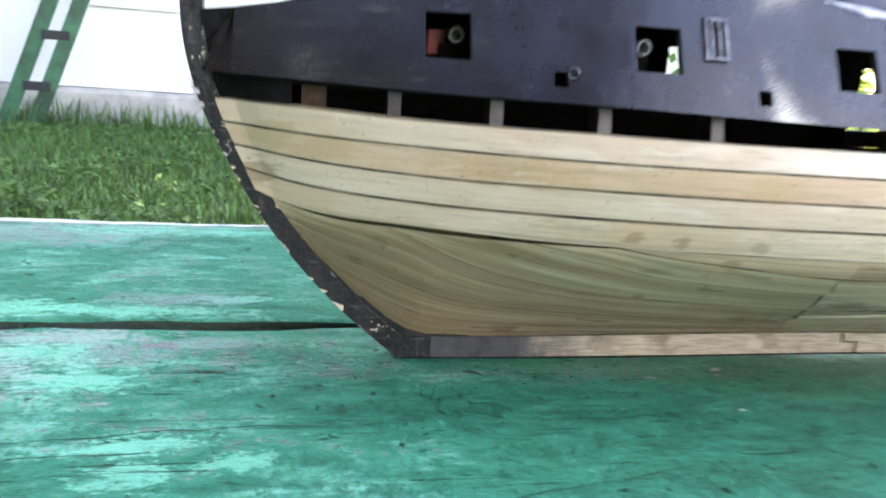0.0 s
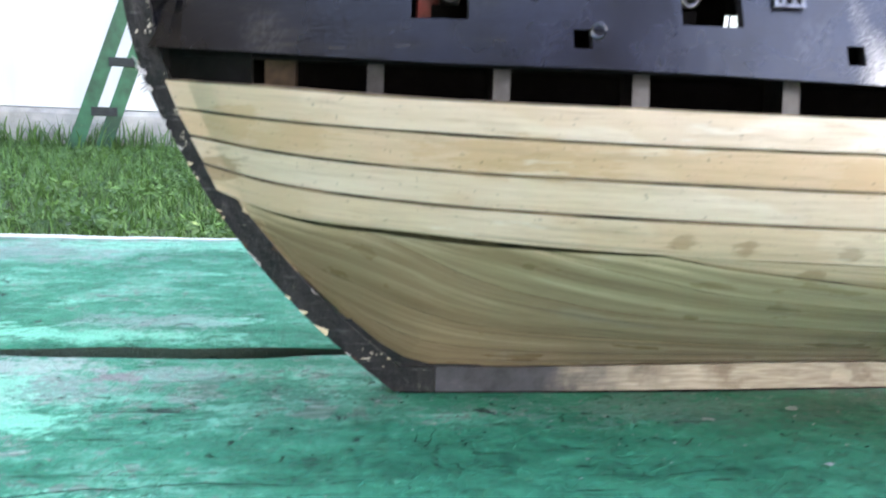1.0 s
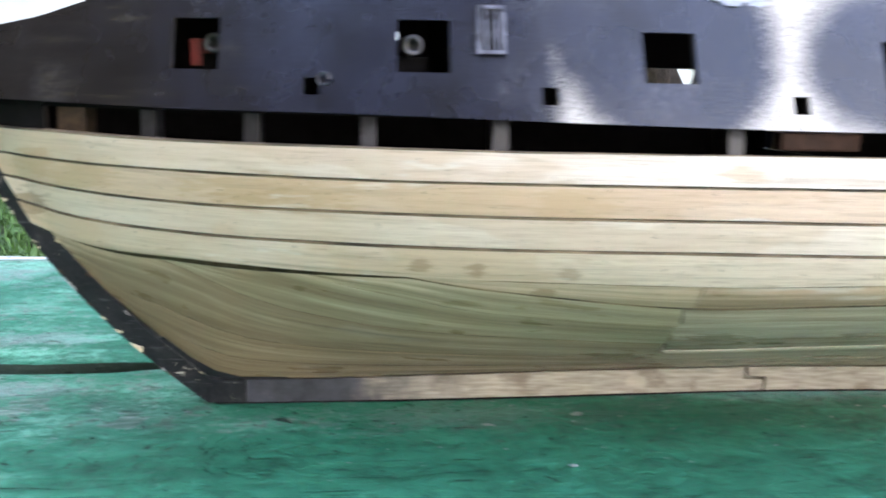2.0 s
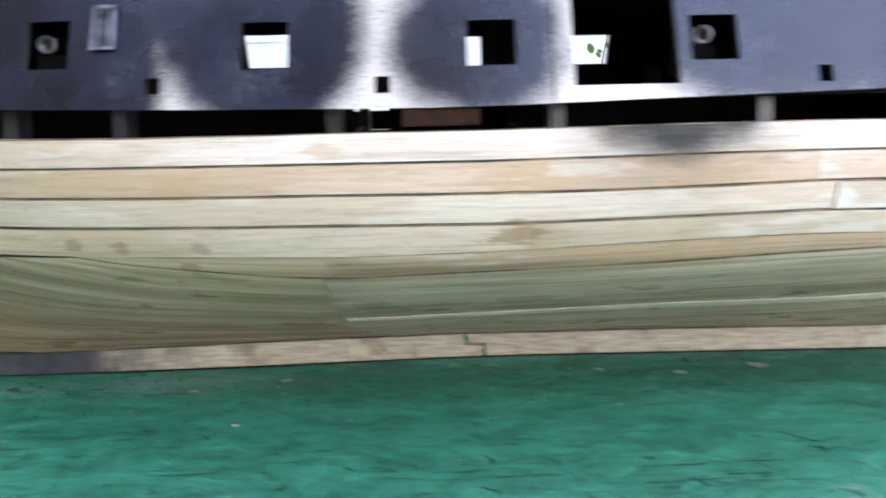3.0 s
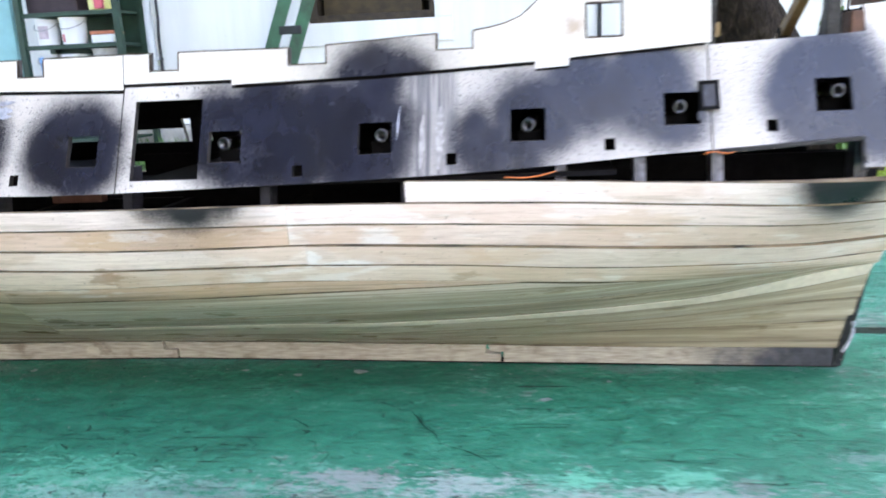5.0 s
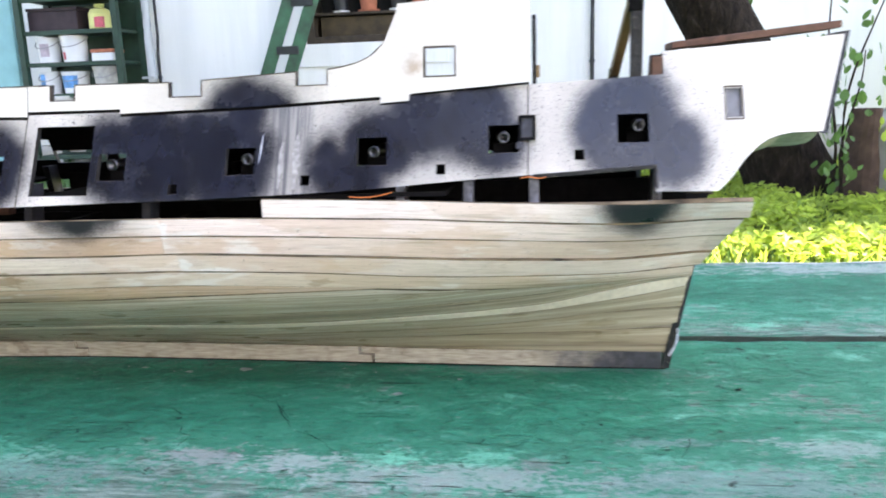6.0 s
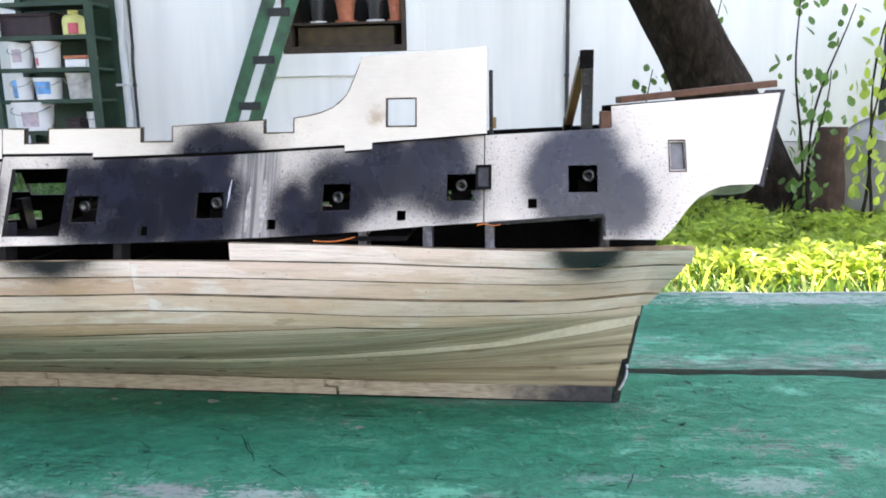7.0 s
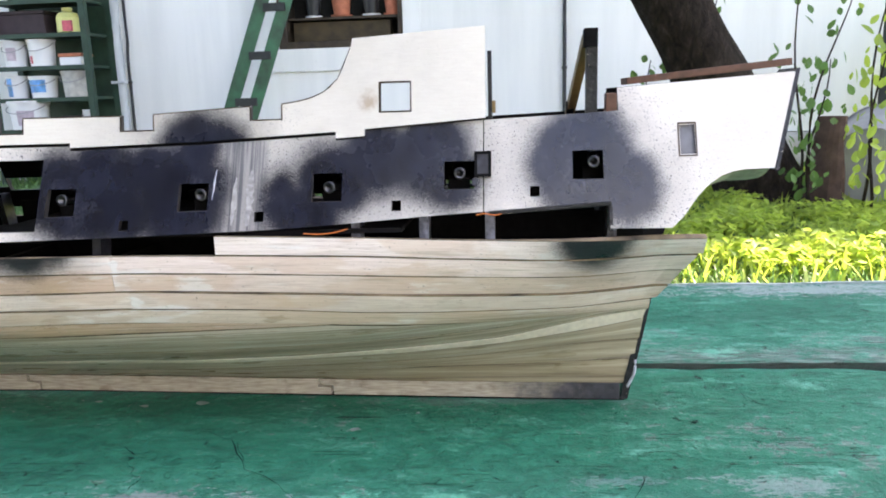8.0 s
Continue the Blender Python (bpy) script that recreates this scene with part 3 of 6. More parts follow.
def tube(points, radius, seg=8):
    bm = bmesh.new()
    pts = [Vector(p) for p in points]
    rings = []
    for i, p in enumerate(pts):
        d = (pts[min(i + 1, len(pts) - 1)] - pts[max(i - 1, 0)]).normalized()
        q = d.to_track_quat("Z", "Y")
        r = radius[i] if isinstance(radius, (list, tuple)) else radius
        rings.append([bm.verts.new(p + q @ Vector((r * math.cos(a), r * math.sin(a), 0))) for a in (2 * math.pi * k / seg for k in range(seg))])
    for A, B in zip(rings, rings[1:]):
        for k in range(seg):
            bm.faces.new((A[k], A[(k + 1) % seg], B[(k + 1) % seg], B[k]))
    bm.faces.new(rings[0][::-1])
    bm.faces.new(rings[-1])
    return bm


def extrude_outline(pts, y0, y1):
    """A flat piece in the x-z plane, between y0 and y1."""
    bm = bmesh.new()
    a = [bm.verts.new((x, y0, z)) for x, z in pts]
    b = [bm.verts.new((x, y1, z)) for x, z in pts]
    bm.faces.new(a)
    bm.faces.new(b[::-1])
    for i in range(len(pts)):
        j = (i + 1) % len(pts)
        bm.faces.new((a[i], b[i], b[j], a[j]))
    return bm


def curve(x, X, Y):
    """A smooth line through the stations."""
    i = int(np.clip(np.searchsorted(X, x) - 1, 0, len(X) - 2))
    d = [(Y[k + 1] - Y[k]) / (X[k + 1] - X[k]) for k in range(len(X) - 1)]
    m = [d[0]] + [(p + q) / 2 for p, q in zip(d, d[1:])] + [d[-1]]
    h = X[i + 1] - X[i]
    t = min(1.0, max(0.0, (x - X[i]) / h))
    return (2 * t**3 - 3 * t * t + 1) * Y[i] + (t**3 - 2 * t * t + t) * h * m[i] + (-2 * t**3 + 3 * t * t) * Y[i + 1] + (t**3 - t * t) * h * m[i + 1]


# ---- the ship's form: bow at x = 0, keel on z = 0, half-breadths in metres ----
WALL_X = [-.060, -.057, -.03, 0, .03, .06, .1, .15, .2, .25, .3, .35, .4, .44, .50]
WALL_B = [.003, .004, .0155, .0268, .037, .0438, .048, .0508, .0508, .0483, .0452, .0425, .0395, .036, .031]
PLANK_X = [-.057, -.03, 0, .03, .06, .1, .15, .2, .25, .3, .35, .4, .445]
PLANK_B = [.003, .018, .030, .0405, .048, .0535, .0570, .0575, .0555, .052, .0480, .0435, .0385]
RABBET_X = [-.060, -.054, -.046, -.034, -.025, -.015, -.003, .005, .03, .06, .10, .15, .21, .28, .33, .46]
RABBET_Z = [.090, .075, .057, .041, .031, .021, .011, .0068, .0066, .0072, .0082, .0090, .0088, .0080, .0072, .0070]
HOG_X = [-.01, 0, .04, .08, .12, .16, .21, .28, .35, .42, .43]
HOG_Z = [.0003, .0003, .0005, .0010, .0017, .0023, .0020, .0014, .0009, .0003, .0003]
TUMBLE = 0.45
STEM_Z = [0.0, .016, .03, .047, .06, .07, .08, .09, .10, .113]
STEM_X = [0.0, -.0185, -.0315, -.044, -.0515, -.0565, -.060, -.0622, -.0630, -.0625]


def wall_b(x, z):
    y = curve(x, WALL_X, WALL_B) - TUMBLE * (z - .085)
    if x < 0:
        y = min(y, .0029 + .85 * max(0.0, x - curve(min(z, .11), STEM_Z, STEM_X) - .0045))
    return y


def plank_b(x, z):
    zb = float(np.interp(x, RABBET_X, RABBET_Z))
    n = float(np.interp(x, [-.06, 0, .06, .13, .25, .33, .40, .45], [1.1, 1.35, 1.9, 2.6, 2.6, 2.0, 1.35, 1.1]))
    k = float(np.interp(x, [-.06, 0, .1, .25, .33, .40, .43, .45], [1, 1, 1, 1.05, 1.35, 1.9, 2.9, 1.6]))
    u = min(1.0, max(0.0, (z - zb) / max(.078 - zb, .004)))
    y = .0027 + (curve(x, PLANK_X, PLANK_B) - .0027) * (1 - (1 - u) ** n) ** k
    if x < .02:                              # run out on the stem
        y = min(y, .0026 + .8 * max(0.0, x - curve(min(z, .11), STEM_Z, STEM_X) - .0060))
    return y


def panel(name, x0, x1, zlo, zhi, holes, b, thick, mat, parent, label="", side=-1, breaks=(), step=0.004):
    """A bent sheet of plywood on the ship's side with square holes (x0, x1, z0, z1)."""
    xs = {round(v, 5) for v in np.linspace(x0, x1, max(2, int((x1 - x0) / step)))} | {x0, x1} | {v for v in breaks if x0 < v < x1}
    for h in holes:
        xs |= {v for v in h[:2] if x0 < v < x1}
    xs = sorted(xs)
    bm = bmesh.new()

    def vert(x, z, inner):
        return bm.verts.new((x, side * (b(x, z) - (thick if inner else 0)), z))

    def spans(xa, xm, f):
        lo, hi = zlo(xa), zhi(xa)
        cuts = sorted((h[2], h[3]) for h in holes if h[0] < xm < h[1])
        out, at = [], lo
        for c, d in cuts:
            out.append((at, max(at, c)))
            at = d
        out.append((at, hi))
        return out

    e = 1e-6
    cols = [(spans(xa + e, (xa + xb) / 2, 0), spans(xb - e, (xa + xb) / 2, 0)) for xa, xb in zip(xs, xs[1:])]
    for (xa, xb), (A, B) in zip(zip(xs, xs[1:]), cols):
        for (a0, a1), (b0, b1) in zip(A, B):
            o = [vert(xa, a0, 0), vert(xb, b0, 0), vert(xb, b1, 0), vert(xa, a1, 0)]
            i = [vert(xa, a0, 1), vert(xb, b0, 1), vert(xb, b1, 1), vert(xa, a1, 1)]
            for n, q in enumerate((o, i[::-1], (o[0], i[0], i[1], o[1]), (o[3], o[2], i[2], i[3]))):
                bm.faces.new(q).material_index = 2 if n == 1 else int(n > 1)
    for k, x in enumerate(xs):
        L = cols[k - 1][1] if k else []
        R = cols[k][0] if k < len(cols) else []
        zs = sorted({round(v, 6) for s in L + R for v in s})
        for z0, z1 in zip(zs, zs[1:]):
            mid = (z0 + z1) / 2
            if z1 - z0 > 2e-5 and any(s[0] < mid < s[1] for s in L) != any(s[0] < mid < s[1] for s in R):
                bm.faces.new((vert(x, z0, 0), vert(x, z1, 0), vert(x, z1, 1), vert(x, z0, 1))).material_index = 1
    bmesh.ops.remove_doubles(bm, verts=bm.verts, dist=2e-6)
    ob = part(name, bm, mat, parent, label)
    ob.data.materials.append(PLY_EDGE)
    # back of the sheet: interior darkness given as colour
    ob.data.materials.append(DARK_SHADE_WOOD)
    return ob


def strake(x0, x1, zl, zh, parent, proud=0.0, label="", rake=(0, 0), smooth=False, mat=None, tint=(1, 1, 1)):
    """One plank of the hull, bent round the frames."""
    n = max(3, int((x1 - x0) / 0.006))
    bm = bmesh.new()
    grain = bm.loops.layers.uv.new("grain")
    rings, along = [], {}
    for i in range(n + 1):
        f = i / n
        x = x0 + (x1 - x0) * f
        lean = (rake[0] * (1 - f) + rake[1] * f) / 2
        a, c = zl(x - lean), zh(x + lean)
        if c - a < 0.0006:
            c = a + 0.0006
        g = 0.0 if smooth else min(0.00006 + 0.00006 * noise.noise((x * 60, zl(x) * 400, 0)), (c - a) * 0.1)
        ring = []
        wave = noise.noise((x * 45, zl(.1) * 900, 5))
        rim = min(.08, max(.012, (.00036 if smooth or zl(.2) < .044 else .00026) / (c - a)))
        low, high = (.00012 + .00010 * wave, .00004) if smooth else (.00030 + .00024 * wave, .00008)
        for s, depth in ((0, low), (rim * (1 + .3 * wave), .00003), (.35, 0), (.65, 0), (1 - rim * (1 - .4 * wave), .00002), (1, high + (.00030 if not smooth and zl(.2) < .055 else 0)), (.97, .0024), (.03, .0024)):
            z = a + g + (c - a - 2 * g) * s
            xx = x + lean * (2 * s - 1)
            y = plank_b(xx, z)
            yx = (plank_b(xx + .0015, z) - plank_b(xx - .0015, z)) / .003
            yz = (plank_b(xx, z + .001) - plank_b(xx, z - .001)) / .002
            nrm = Vector((-yx, -1, -max(-3, min(3, yz)))).normalized()
            p = Vector((xx, -y, z)) + nrm * (proud - depth)
            ring.append(bm.verts.new(p))
            along[ring[-1]] = (xx, s * .0080 + zl(.2) * 3)
        rings.append(ring)
    for A, B in zip(rings, rings[1:]):
        for k in range(8):
            f = bm.faces.new((A[k], A[(k + 1) % 8], B[(k + 1) % 8], B[k]))
            f.material_index = 2 if k == 6 else int(k == 0) if smooth else int(k in (0, 4, 5, 7))
    bm.faces.new(rings[0][::-1])
    bm.faces.new(rings[-1])
    for f in bm.faces:
        for corner in f.loops:
            corner[grain].uv = along[corner.vert]
    ob = part("plank", bm, mat or STRIP, parent, label)
    ob.color = (*tint, 1)
    ob.data.materials.append(GRIME)
    # inner face coloured near black for the shade inside the hull
    ob.data.materials.append(DARK_SHADE_WOOD)
    return ob


# ---- the garden table ----
TURN = 1.5                                   # the boards run a little askew to the keel


def board_mesh(x0, x1, y0, y1, z0, z1, seed, warp=0.0026):
    """An old plank: uneven edges, slightly cupped."""
    bm = bmesh.new()
    nx = int((x1 - x0) / 0.012)
    rows = (0.0, 0.012, 0.035, 0.15, 0.4, 0.65, 0.85, 0.965, 0.988, 1.0)
    grid = []
    for i in range(nx + 1):
        x = x0 + (x1 - x0) * i / nx
        e0 = noise.noise((x * 9, seed, 0)) * warp + noise.noise((x * 45, seed, 3)) * warp * 0.7
        e1 = noise.noise((x * 9, seed, 7)) * warp + noise.noise((x * 45, seed, 9)) * warp * 0.7 - 0.010 * max(0.0, noise.noise((x * 19, seed, 4)) - 0.20) - 0.002 * min(1.0, max(0.0, (x - 0.2) / 0.25))
        col = []
        for k, f in enumerate(rows):
            y = y0 + e0 + (y1 + e1 - y0 - e0) * f
            drop = {0: .0009, 1: .0002, 2: .0000, 7: .0001, 8: .0003, 9: .0012}.get(k, 0)
            z = z1 - drop * (0.7 + 0.6 * noise.noise((x * 25, seed + k, 1)) ** 2) - 0.0006 * abs(noise.noise((x * 14, y * 30, seed)))
            col.append(bm.verts.new((x, y, min(z, z1))))
        for y in (y1 + e1, y0 + e0):
            col.append(bm.verts.new((x, y, z0)))
        grid.append(col)
    m = len(grid[0])
    for A, B in zip(grid, grid[1:]):
        for k in range(m):
            bm.faces.new((A[k], B[k], B[(k + 1) % m], A[(k + 1) % m]))
    bm.faces.new(grid[0])
    bm.faces.new(grid[-1][::-1])
    return bm


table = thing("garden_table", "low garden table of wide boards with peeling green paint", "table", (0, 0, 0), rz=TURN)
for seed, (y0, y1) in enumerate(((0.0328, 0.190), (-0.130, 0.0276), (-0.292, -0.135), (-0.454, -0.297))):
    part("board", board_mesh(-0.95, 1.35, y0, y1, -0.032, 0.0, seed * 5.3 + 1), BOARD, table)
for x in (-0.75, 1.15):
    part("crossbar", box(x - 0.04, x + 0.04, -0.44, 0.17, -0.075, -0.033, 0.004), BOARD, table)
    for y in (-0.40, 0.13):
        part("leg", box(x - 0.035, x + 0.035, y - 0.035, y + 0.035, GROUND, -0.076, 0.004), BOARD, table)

def crack(points, width, seed):
    """A dark split in a board, wider in the middle."""
    q = random.Random(seed)
    bm = bmesh.new()
    pts = []
    for (ax, ay), (bx, by) in zip(points, points[1:]):
        for f in (0, .25, .5, .75):
            pts.append(Vector((ax + (bx - ax) * f + q.uniform(-1, 1) * .0007, ay + (by - ay) * f + q.uniform(-1, 1) * .0007, .00025)))
    pts.append(Vector((*points[-1], .00025)))
    n = len(pts)
    rows = []
    for i, p in enumerate(pts):
        d = pts[min(i + 1, n - 1)] - pts[max(i - 1, 0)]
        s = Vector((-d.y, d.x, 0)).normalized() * width * (.15 + .85 * math.sin(math.pi * (i + .5) / n)) * q.uniform(.15, 1.0) / 4.5
        rows.append((bm.verts.new(p + s), bm.verts.new(p - s)))
    for A, B in zip(rows, rows[1:]):
        bm.faces.new((A[0], B[0], B[1], A[1]))
    ob = part("crack", bm, CRACK, table)
    ob.matrix_basis = table.matrix_basis.inverted()


for seed, (w, pts) in enumerate((
        (.0013, ((.244, -.046), (.252, -.039), (.265, -.047), (.279, -.069), (.295, -.080), (.305, -.092))),
        (.0012, ((-.125, -.058), (-.092, -.053), (-.058, -.049), (-.038, -.0465), (-.019, -.048), (-.003, -.045))),
        (.0016, ((.010, -.083), (.036, -.077), (.060, -.072))), (.0016, ((.226, -.054), (.233, -.0595), (.240, -.0575))),
        (.0012, ((.241, -.075), (.2445, -.078), (.244, -.086))), (.0008, ((.413, -.084), (.421, -.066))), (.0009, ((.268, -.048), (.277, -.064))),
        (.0010, ((.470, .006), (.475, -.006), (.483, -.008))), (.0016, ((-.044, .110), (-.036, .106), (-.028, .104))), (.0010, ((-.024, -.033), (-.016, -.039))),
        (.0009, ((.004, -.024), (.003, -.030), (.008, -.034))), (.0008, ((.008, -.023), (.007, -.029), (.012, -.033))), (.0007, ((.013, -.022), (.013, -.028), (.017, -.031))),
        (.0007, ((.232, -.066), (.238, -.070), (.241, -.078))), (.0007, ((.300, -.040), (.306, -.043), (.316, -.044))), (.0010, ((-.10, .080), (-.085, .082), (-.07, .080))),
        (.0012, ((.50, .12), (.53, .118), (.56, .121))), (.0010, ((.47, .085), (.49, .083), (.52, .086))), (.0008, ((.03, -.045), (.05, -.046), (.07, -.044))),
        (.0011, ((.4705, .006), (.471, -.002), (.479, -.009), (.487, -.008))), (.0006, ((.498, .004), (.490, .010), (.480, .009))), (.0009, ((.420, -.066), (.417, -.074), (.415, -.081))),
        (.0012, ((.468, -.041), (.475, -.043), (.482, -.042))), (.0010, ((.444, -.037), (.456, -.039))), (.0016, ((.540, .156), (.557, .150), (.562, .136))), (.0012, ((.470, .150), (.490, .154), (.512, .149))),
        (.0008, ((.12, -.07), (.15, -.072), (.17, -.071))), (.0008, ((.33, -.075), (.35, -.077), (.38, -.074))))):
    crack(pts, w, seed)

# short slanting checks in the crazed paint
trr = random.Random(23)
for k in range(44):
    x, y = trr.gauss(.205, .030), trr.uniform(-.108, -.056)
    l = trr.uniform(.003, .008)
    crack(((x, y), (x + l * .5, y + l * .35 + trr.uniform(-.0006, .0006)), (x + l, y + l * .75)), trr.uniform(.0004, .0009), 200 + k)

# curved checks round a knot by the forefoot
for k in range(12):
    a, r = trr.uniform(1.8, 4.6), trr.uniform(.005, .017)
    crack([(.024 + r * 1.2 * math.cos(a + d), -.034 + r * .8 * math.sin(a + d)) for d in (0, .25, .5)], trr.uniform(.0006, .0013), 260 + k)


def flake(x, y, r, seed, mat):
    q = random.Random(seed)
    bm = bmesh.new()
    vs = [bm.verts.new((x + r * q.uniform(.6, 1.2) * math.cos(a) * 1.5, y + r * q.uniform(.6, 1.2) * math.sin(a), .0003 + q.uniform(0, .0006))) for a in np.linspace(0, 5.6, 8)]
    mid = bm.verts.new((x, y, .0008))
    for a, c in zip(vs, vs[1:] + vs[:1]):
        bm.faces.new((mid, a, c))
    ob = part("paint_flake", bm, mat, table)
    ob.matrix_basis = table.matrix_basis.inverted()


for k, (x, y, r) in enumerate(((.239, -.012, .0022), (.215, -.016, .0016), (.312, -.036, .0014), (.192, -.012, .0013), (.335, -.020, .0010), (.100, -.014, .0012), (.075, -.020, .0011))):
    flake(x, y, r, k, FLAKE)

def crumbs(count, seed, mat, name, label):
    """Loose flakes and sawdust lying about the keel."""
    q = np.random.RandomState(seed)
    verts, faces = [], []
    for _ in range(count):
        x = q.uniform(-.02, .46)
        if q.uniform() < .5:
            x = q.normal(.055, .045)
        y = -.004 - abs(q.normal(0, .022))
        s = q.uniform(.00012, .00040) * (1 + (q.uniform() < .04))
        a = q.uniform(0, 6.3, 4) + np.arange(4) * 1.57
        k = len(verts)
        verts += [(x + s * math.cos(a[0] + i * 1.57) * (1 + (i % 2)), y + s * math.sin(a[0] + i * 1.57), .0003 + q.uniform(0, s * .6)) for i in range(4)] + [(x, y, .0004 + s * .7)]
        faces += [(k, k + 1, k + 4), (k + 1, k + 2, k + 4), (k + 2, k + 3, k + 4), (k + 3, k, k + 4)]
    me = bpy.data.meshes.new(name)
    me.from_pydata(verts, [], faces)
    me.materials.append(mat)
    tagged(new(name, me), label, "crumbs", kind="stuff")


crumbs(110, 3, FLAKE, "paint_crumbs", "small grey paint flakes lying along the keel")
crumbs(130, 4, CRACK, "dirt_crumbs", "small dark crumbs lying along the keel")

# ---- the model ship ----
ship = thing("model_ship", "unfinished wooden model sailing ship with black upper sides, on the table", "model ship")


def stem_width(z):
    return float(np.interp(z, [0, .007, .02, .05, .08, .113], [.011, .0095, .0085, .0065, .0055, .006]))


def stem():
    outer = [(curve(z, STEM_Z, STEM_X), z) for z in np.linspace(0.0004, .113, 26)]
    inner = [(curve(z, STEM_Z, STEM_X) + stem_width(z), z) for z in np.linspace(.007, .113, 26)]
    pts = outer + inner[::-1] + [(.010, .007), (.010, .0004)]
    bm = extrude_outline(pts, -.0028, .0028)
    return part("stem", bm, BLACK, ship, "black stem post with chipped paint", False)


stem_post = stem()
def keel_piece(x0, x1):
    """One length of the keel, sprung up a little amidships, with a hooked scarf at its ends."""
    fore, aft = x0 > .1, x1 < .4
    def foot(x):
        return curve(x, HOG_X, HOG_Z)
    def head(x):
        return float(np.interp(x, RABBET_X, RABBET_Z)) + .0003
    low = [(x, foot(x)) for x in np.linspace(x0, x1, 16)]
    back = x1 - (.006 if aft else 0)
    mid_aft = [(x1, foot(x1) + .0032), (back, foot(x1) + .0034)] if aft else []
    front = x0 - (.006 if fore else 0)
    high = [(x, head(x)) for x in np.linspace(back, front, 16)]
    mid_fore = [(front + .0008, foot(x0) + .0043), (x0, foot(x0) + .0041)] if fore else []
    part("keel_piece", extrude_outline(low + mid_aft + high + mid_fore, -.0026, .0026), KEEL, ship)


def keel_shade():
    """A thin black strip under the model's keel, standing in for its contact shadow."""
    xs = np.linspace(.001, .4205, 40)
    foot = [(x, curve(x, HOG_X, HOG_Z)) for x in xs]
    part("keel_shade", extrude_outline([(x, z - .0007) for x, z in foot] + [(x, z - .00002) for x, z in foot[::-1]], -.0024, .0024), DARK_SHADE_WOOD, ship, "thin black strip standing in for the shadow under the keel")


keel_shade()
for x0, x1 in ((.0102, .1584), (.1594, .2943), (.2955, .4186)):
    keel_piece(x0, x1)
part("stern_post", extrude_outline([(.4188, .0004), (.4218, .0004), (.4312, .046), (.4278, .046)], -.0027, .0027), BLACK, ship, "black stern post")
clip = [(.4215, .006 + .012 * k / 8) for k in range(9)]
part("glue_strip", tube([(x + .0012 * math.sin(k / 8 * math.pi) + .0004 * k, -.0028, z) for k, (x, z) in enumerate(clip)], .0007, 6), GLUE, ship)

S_X = [-.056, -.03, 0, .04, .08, .12, .16, .2, .24, .28, .32, .36, .40, .445]
SEAMS = {
    "t0": [.0825, .0825, .0825, .0825, .0825, .0825, .0825, .0825, .0823, .0814, .0799, .0780, .0764, .0757],
    "t1": [.0752, .0746, .0739, .0741, .0743, .0747, .0749, .0752, .0752, .0744, .0730, .0707, .0684, .0688],
    "s1": [.0690, .0676, .0670, .0670, .0675, .0678, .0680, .0684, .0685, .0674, .0656, .0633, .0609, .0616],
    "s2": [.0635, .0607, .0594, .0597, .0602, .0606, .0606, .0610, .0616, .0601, .0579, .0553, .0532, .0545],
    "s3": [.0585, .0536, .0520, .0521, .0527, .0534, .0534, .0541, .0546, .0532, .0501, .0478, .0465, .0485],
    "s4": [.0550, .0462, .0448, .0441, .0445, .0450, .0461, .0478, .0484, .0467, .0436, .0413, .0418, .0425],
}
# the lower seams, which run out against one another: stations and heights
A_X, A_Z = [.050, .066, .08, .10, .116, .14, .17, .20, .23, .26, .285, .310], [.0443, .0418, .0405, .0388, .0381, .0390, .0402, .0413, .0428, .0436, .0438, .0443]
B_FORE_X, B_FORE_Z = [.018, .028, .038, .052, .061, .072, .086, .10, .12], [.0444, .0421, .0398, .0373, .0353, .0336, .0327, .0318, .0312]
B_X, B_Z = [.11, .135, .17, .20, .23, .25, .28, .30, .32, .34, .357, .372], [.0322, .0337, .0344, .0354, .0367, .0374, .0369, .0370, .0377, .0393, .0405, .0416]
C_X, C_Z = [.11, .14, .17, .20, .225, .25, .28, .30, .32, .34, .36, .38, .40, .412], [.0257, .0268, .0281, .0298, .0312, .0320, .0323, .0327, .0336, .0346, .0360, .0380, .0405, .0421]
D_X, D_Z = [.11, .15, .18, .20, .25, .28, .30, .33, .35, .37, .385, .397, .41, .43], [.0207, .0228, .0244, .0252, .0258, .0260, .0266, .0285, .0297, .0314, .0346, .0372, .0394, .0417]
E_X, E_Z = [.11, .15, .20, .25, .28, .30, .33, .35, .372, .393, .41, .43], [.0192, .0212, .0230, .0234, .0233, .0242, .0254, .0266, .0283, .0315, .0338, .0376]
F_X, F_Z = [.11, .15, .20, .25, .30, .354, .372, .395, .43], [.0150, .0158, .0168, .0176, .0186, .0212, .0229, .0255, .0276]
G_X, G_Z = [.11, .20, .25, .30, .337, .372, .396, .43], [.0112, .0124, .0126, .0138, .0153, .0160, .0170, .0184]
BOW1_X, BOW1_Z = [-.022, -.012, -.005, .002, .008, .015, .022, .032, .05, .08, .13], [.0462, .0442, .0424, .0398, .0368, .0340, .0319, .0298, .0268, .0250, .0238]
BOW2_X, BOW2_Z = [-.034, -.029, -.02, -.010, -.003, .005, .012, .026, .05, .08, .13], [.0400, .0366, .0321, .0287, .0260, .0235, .0212, .0192, .0178, .0170, .0168]
BOW3_X, BOW3_Z = [-.026, -.020, -.012, -.003, .005, .02, .05, .13], [.0322, .0272, .0225, .0178, .0150, .0128, .0118, .0122]


def seam(key):
    return lambda x: curve(x, S_X, SEAMS[key])


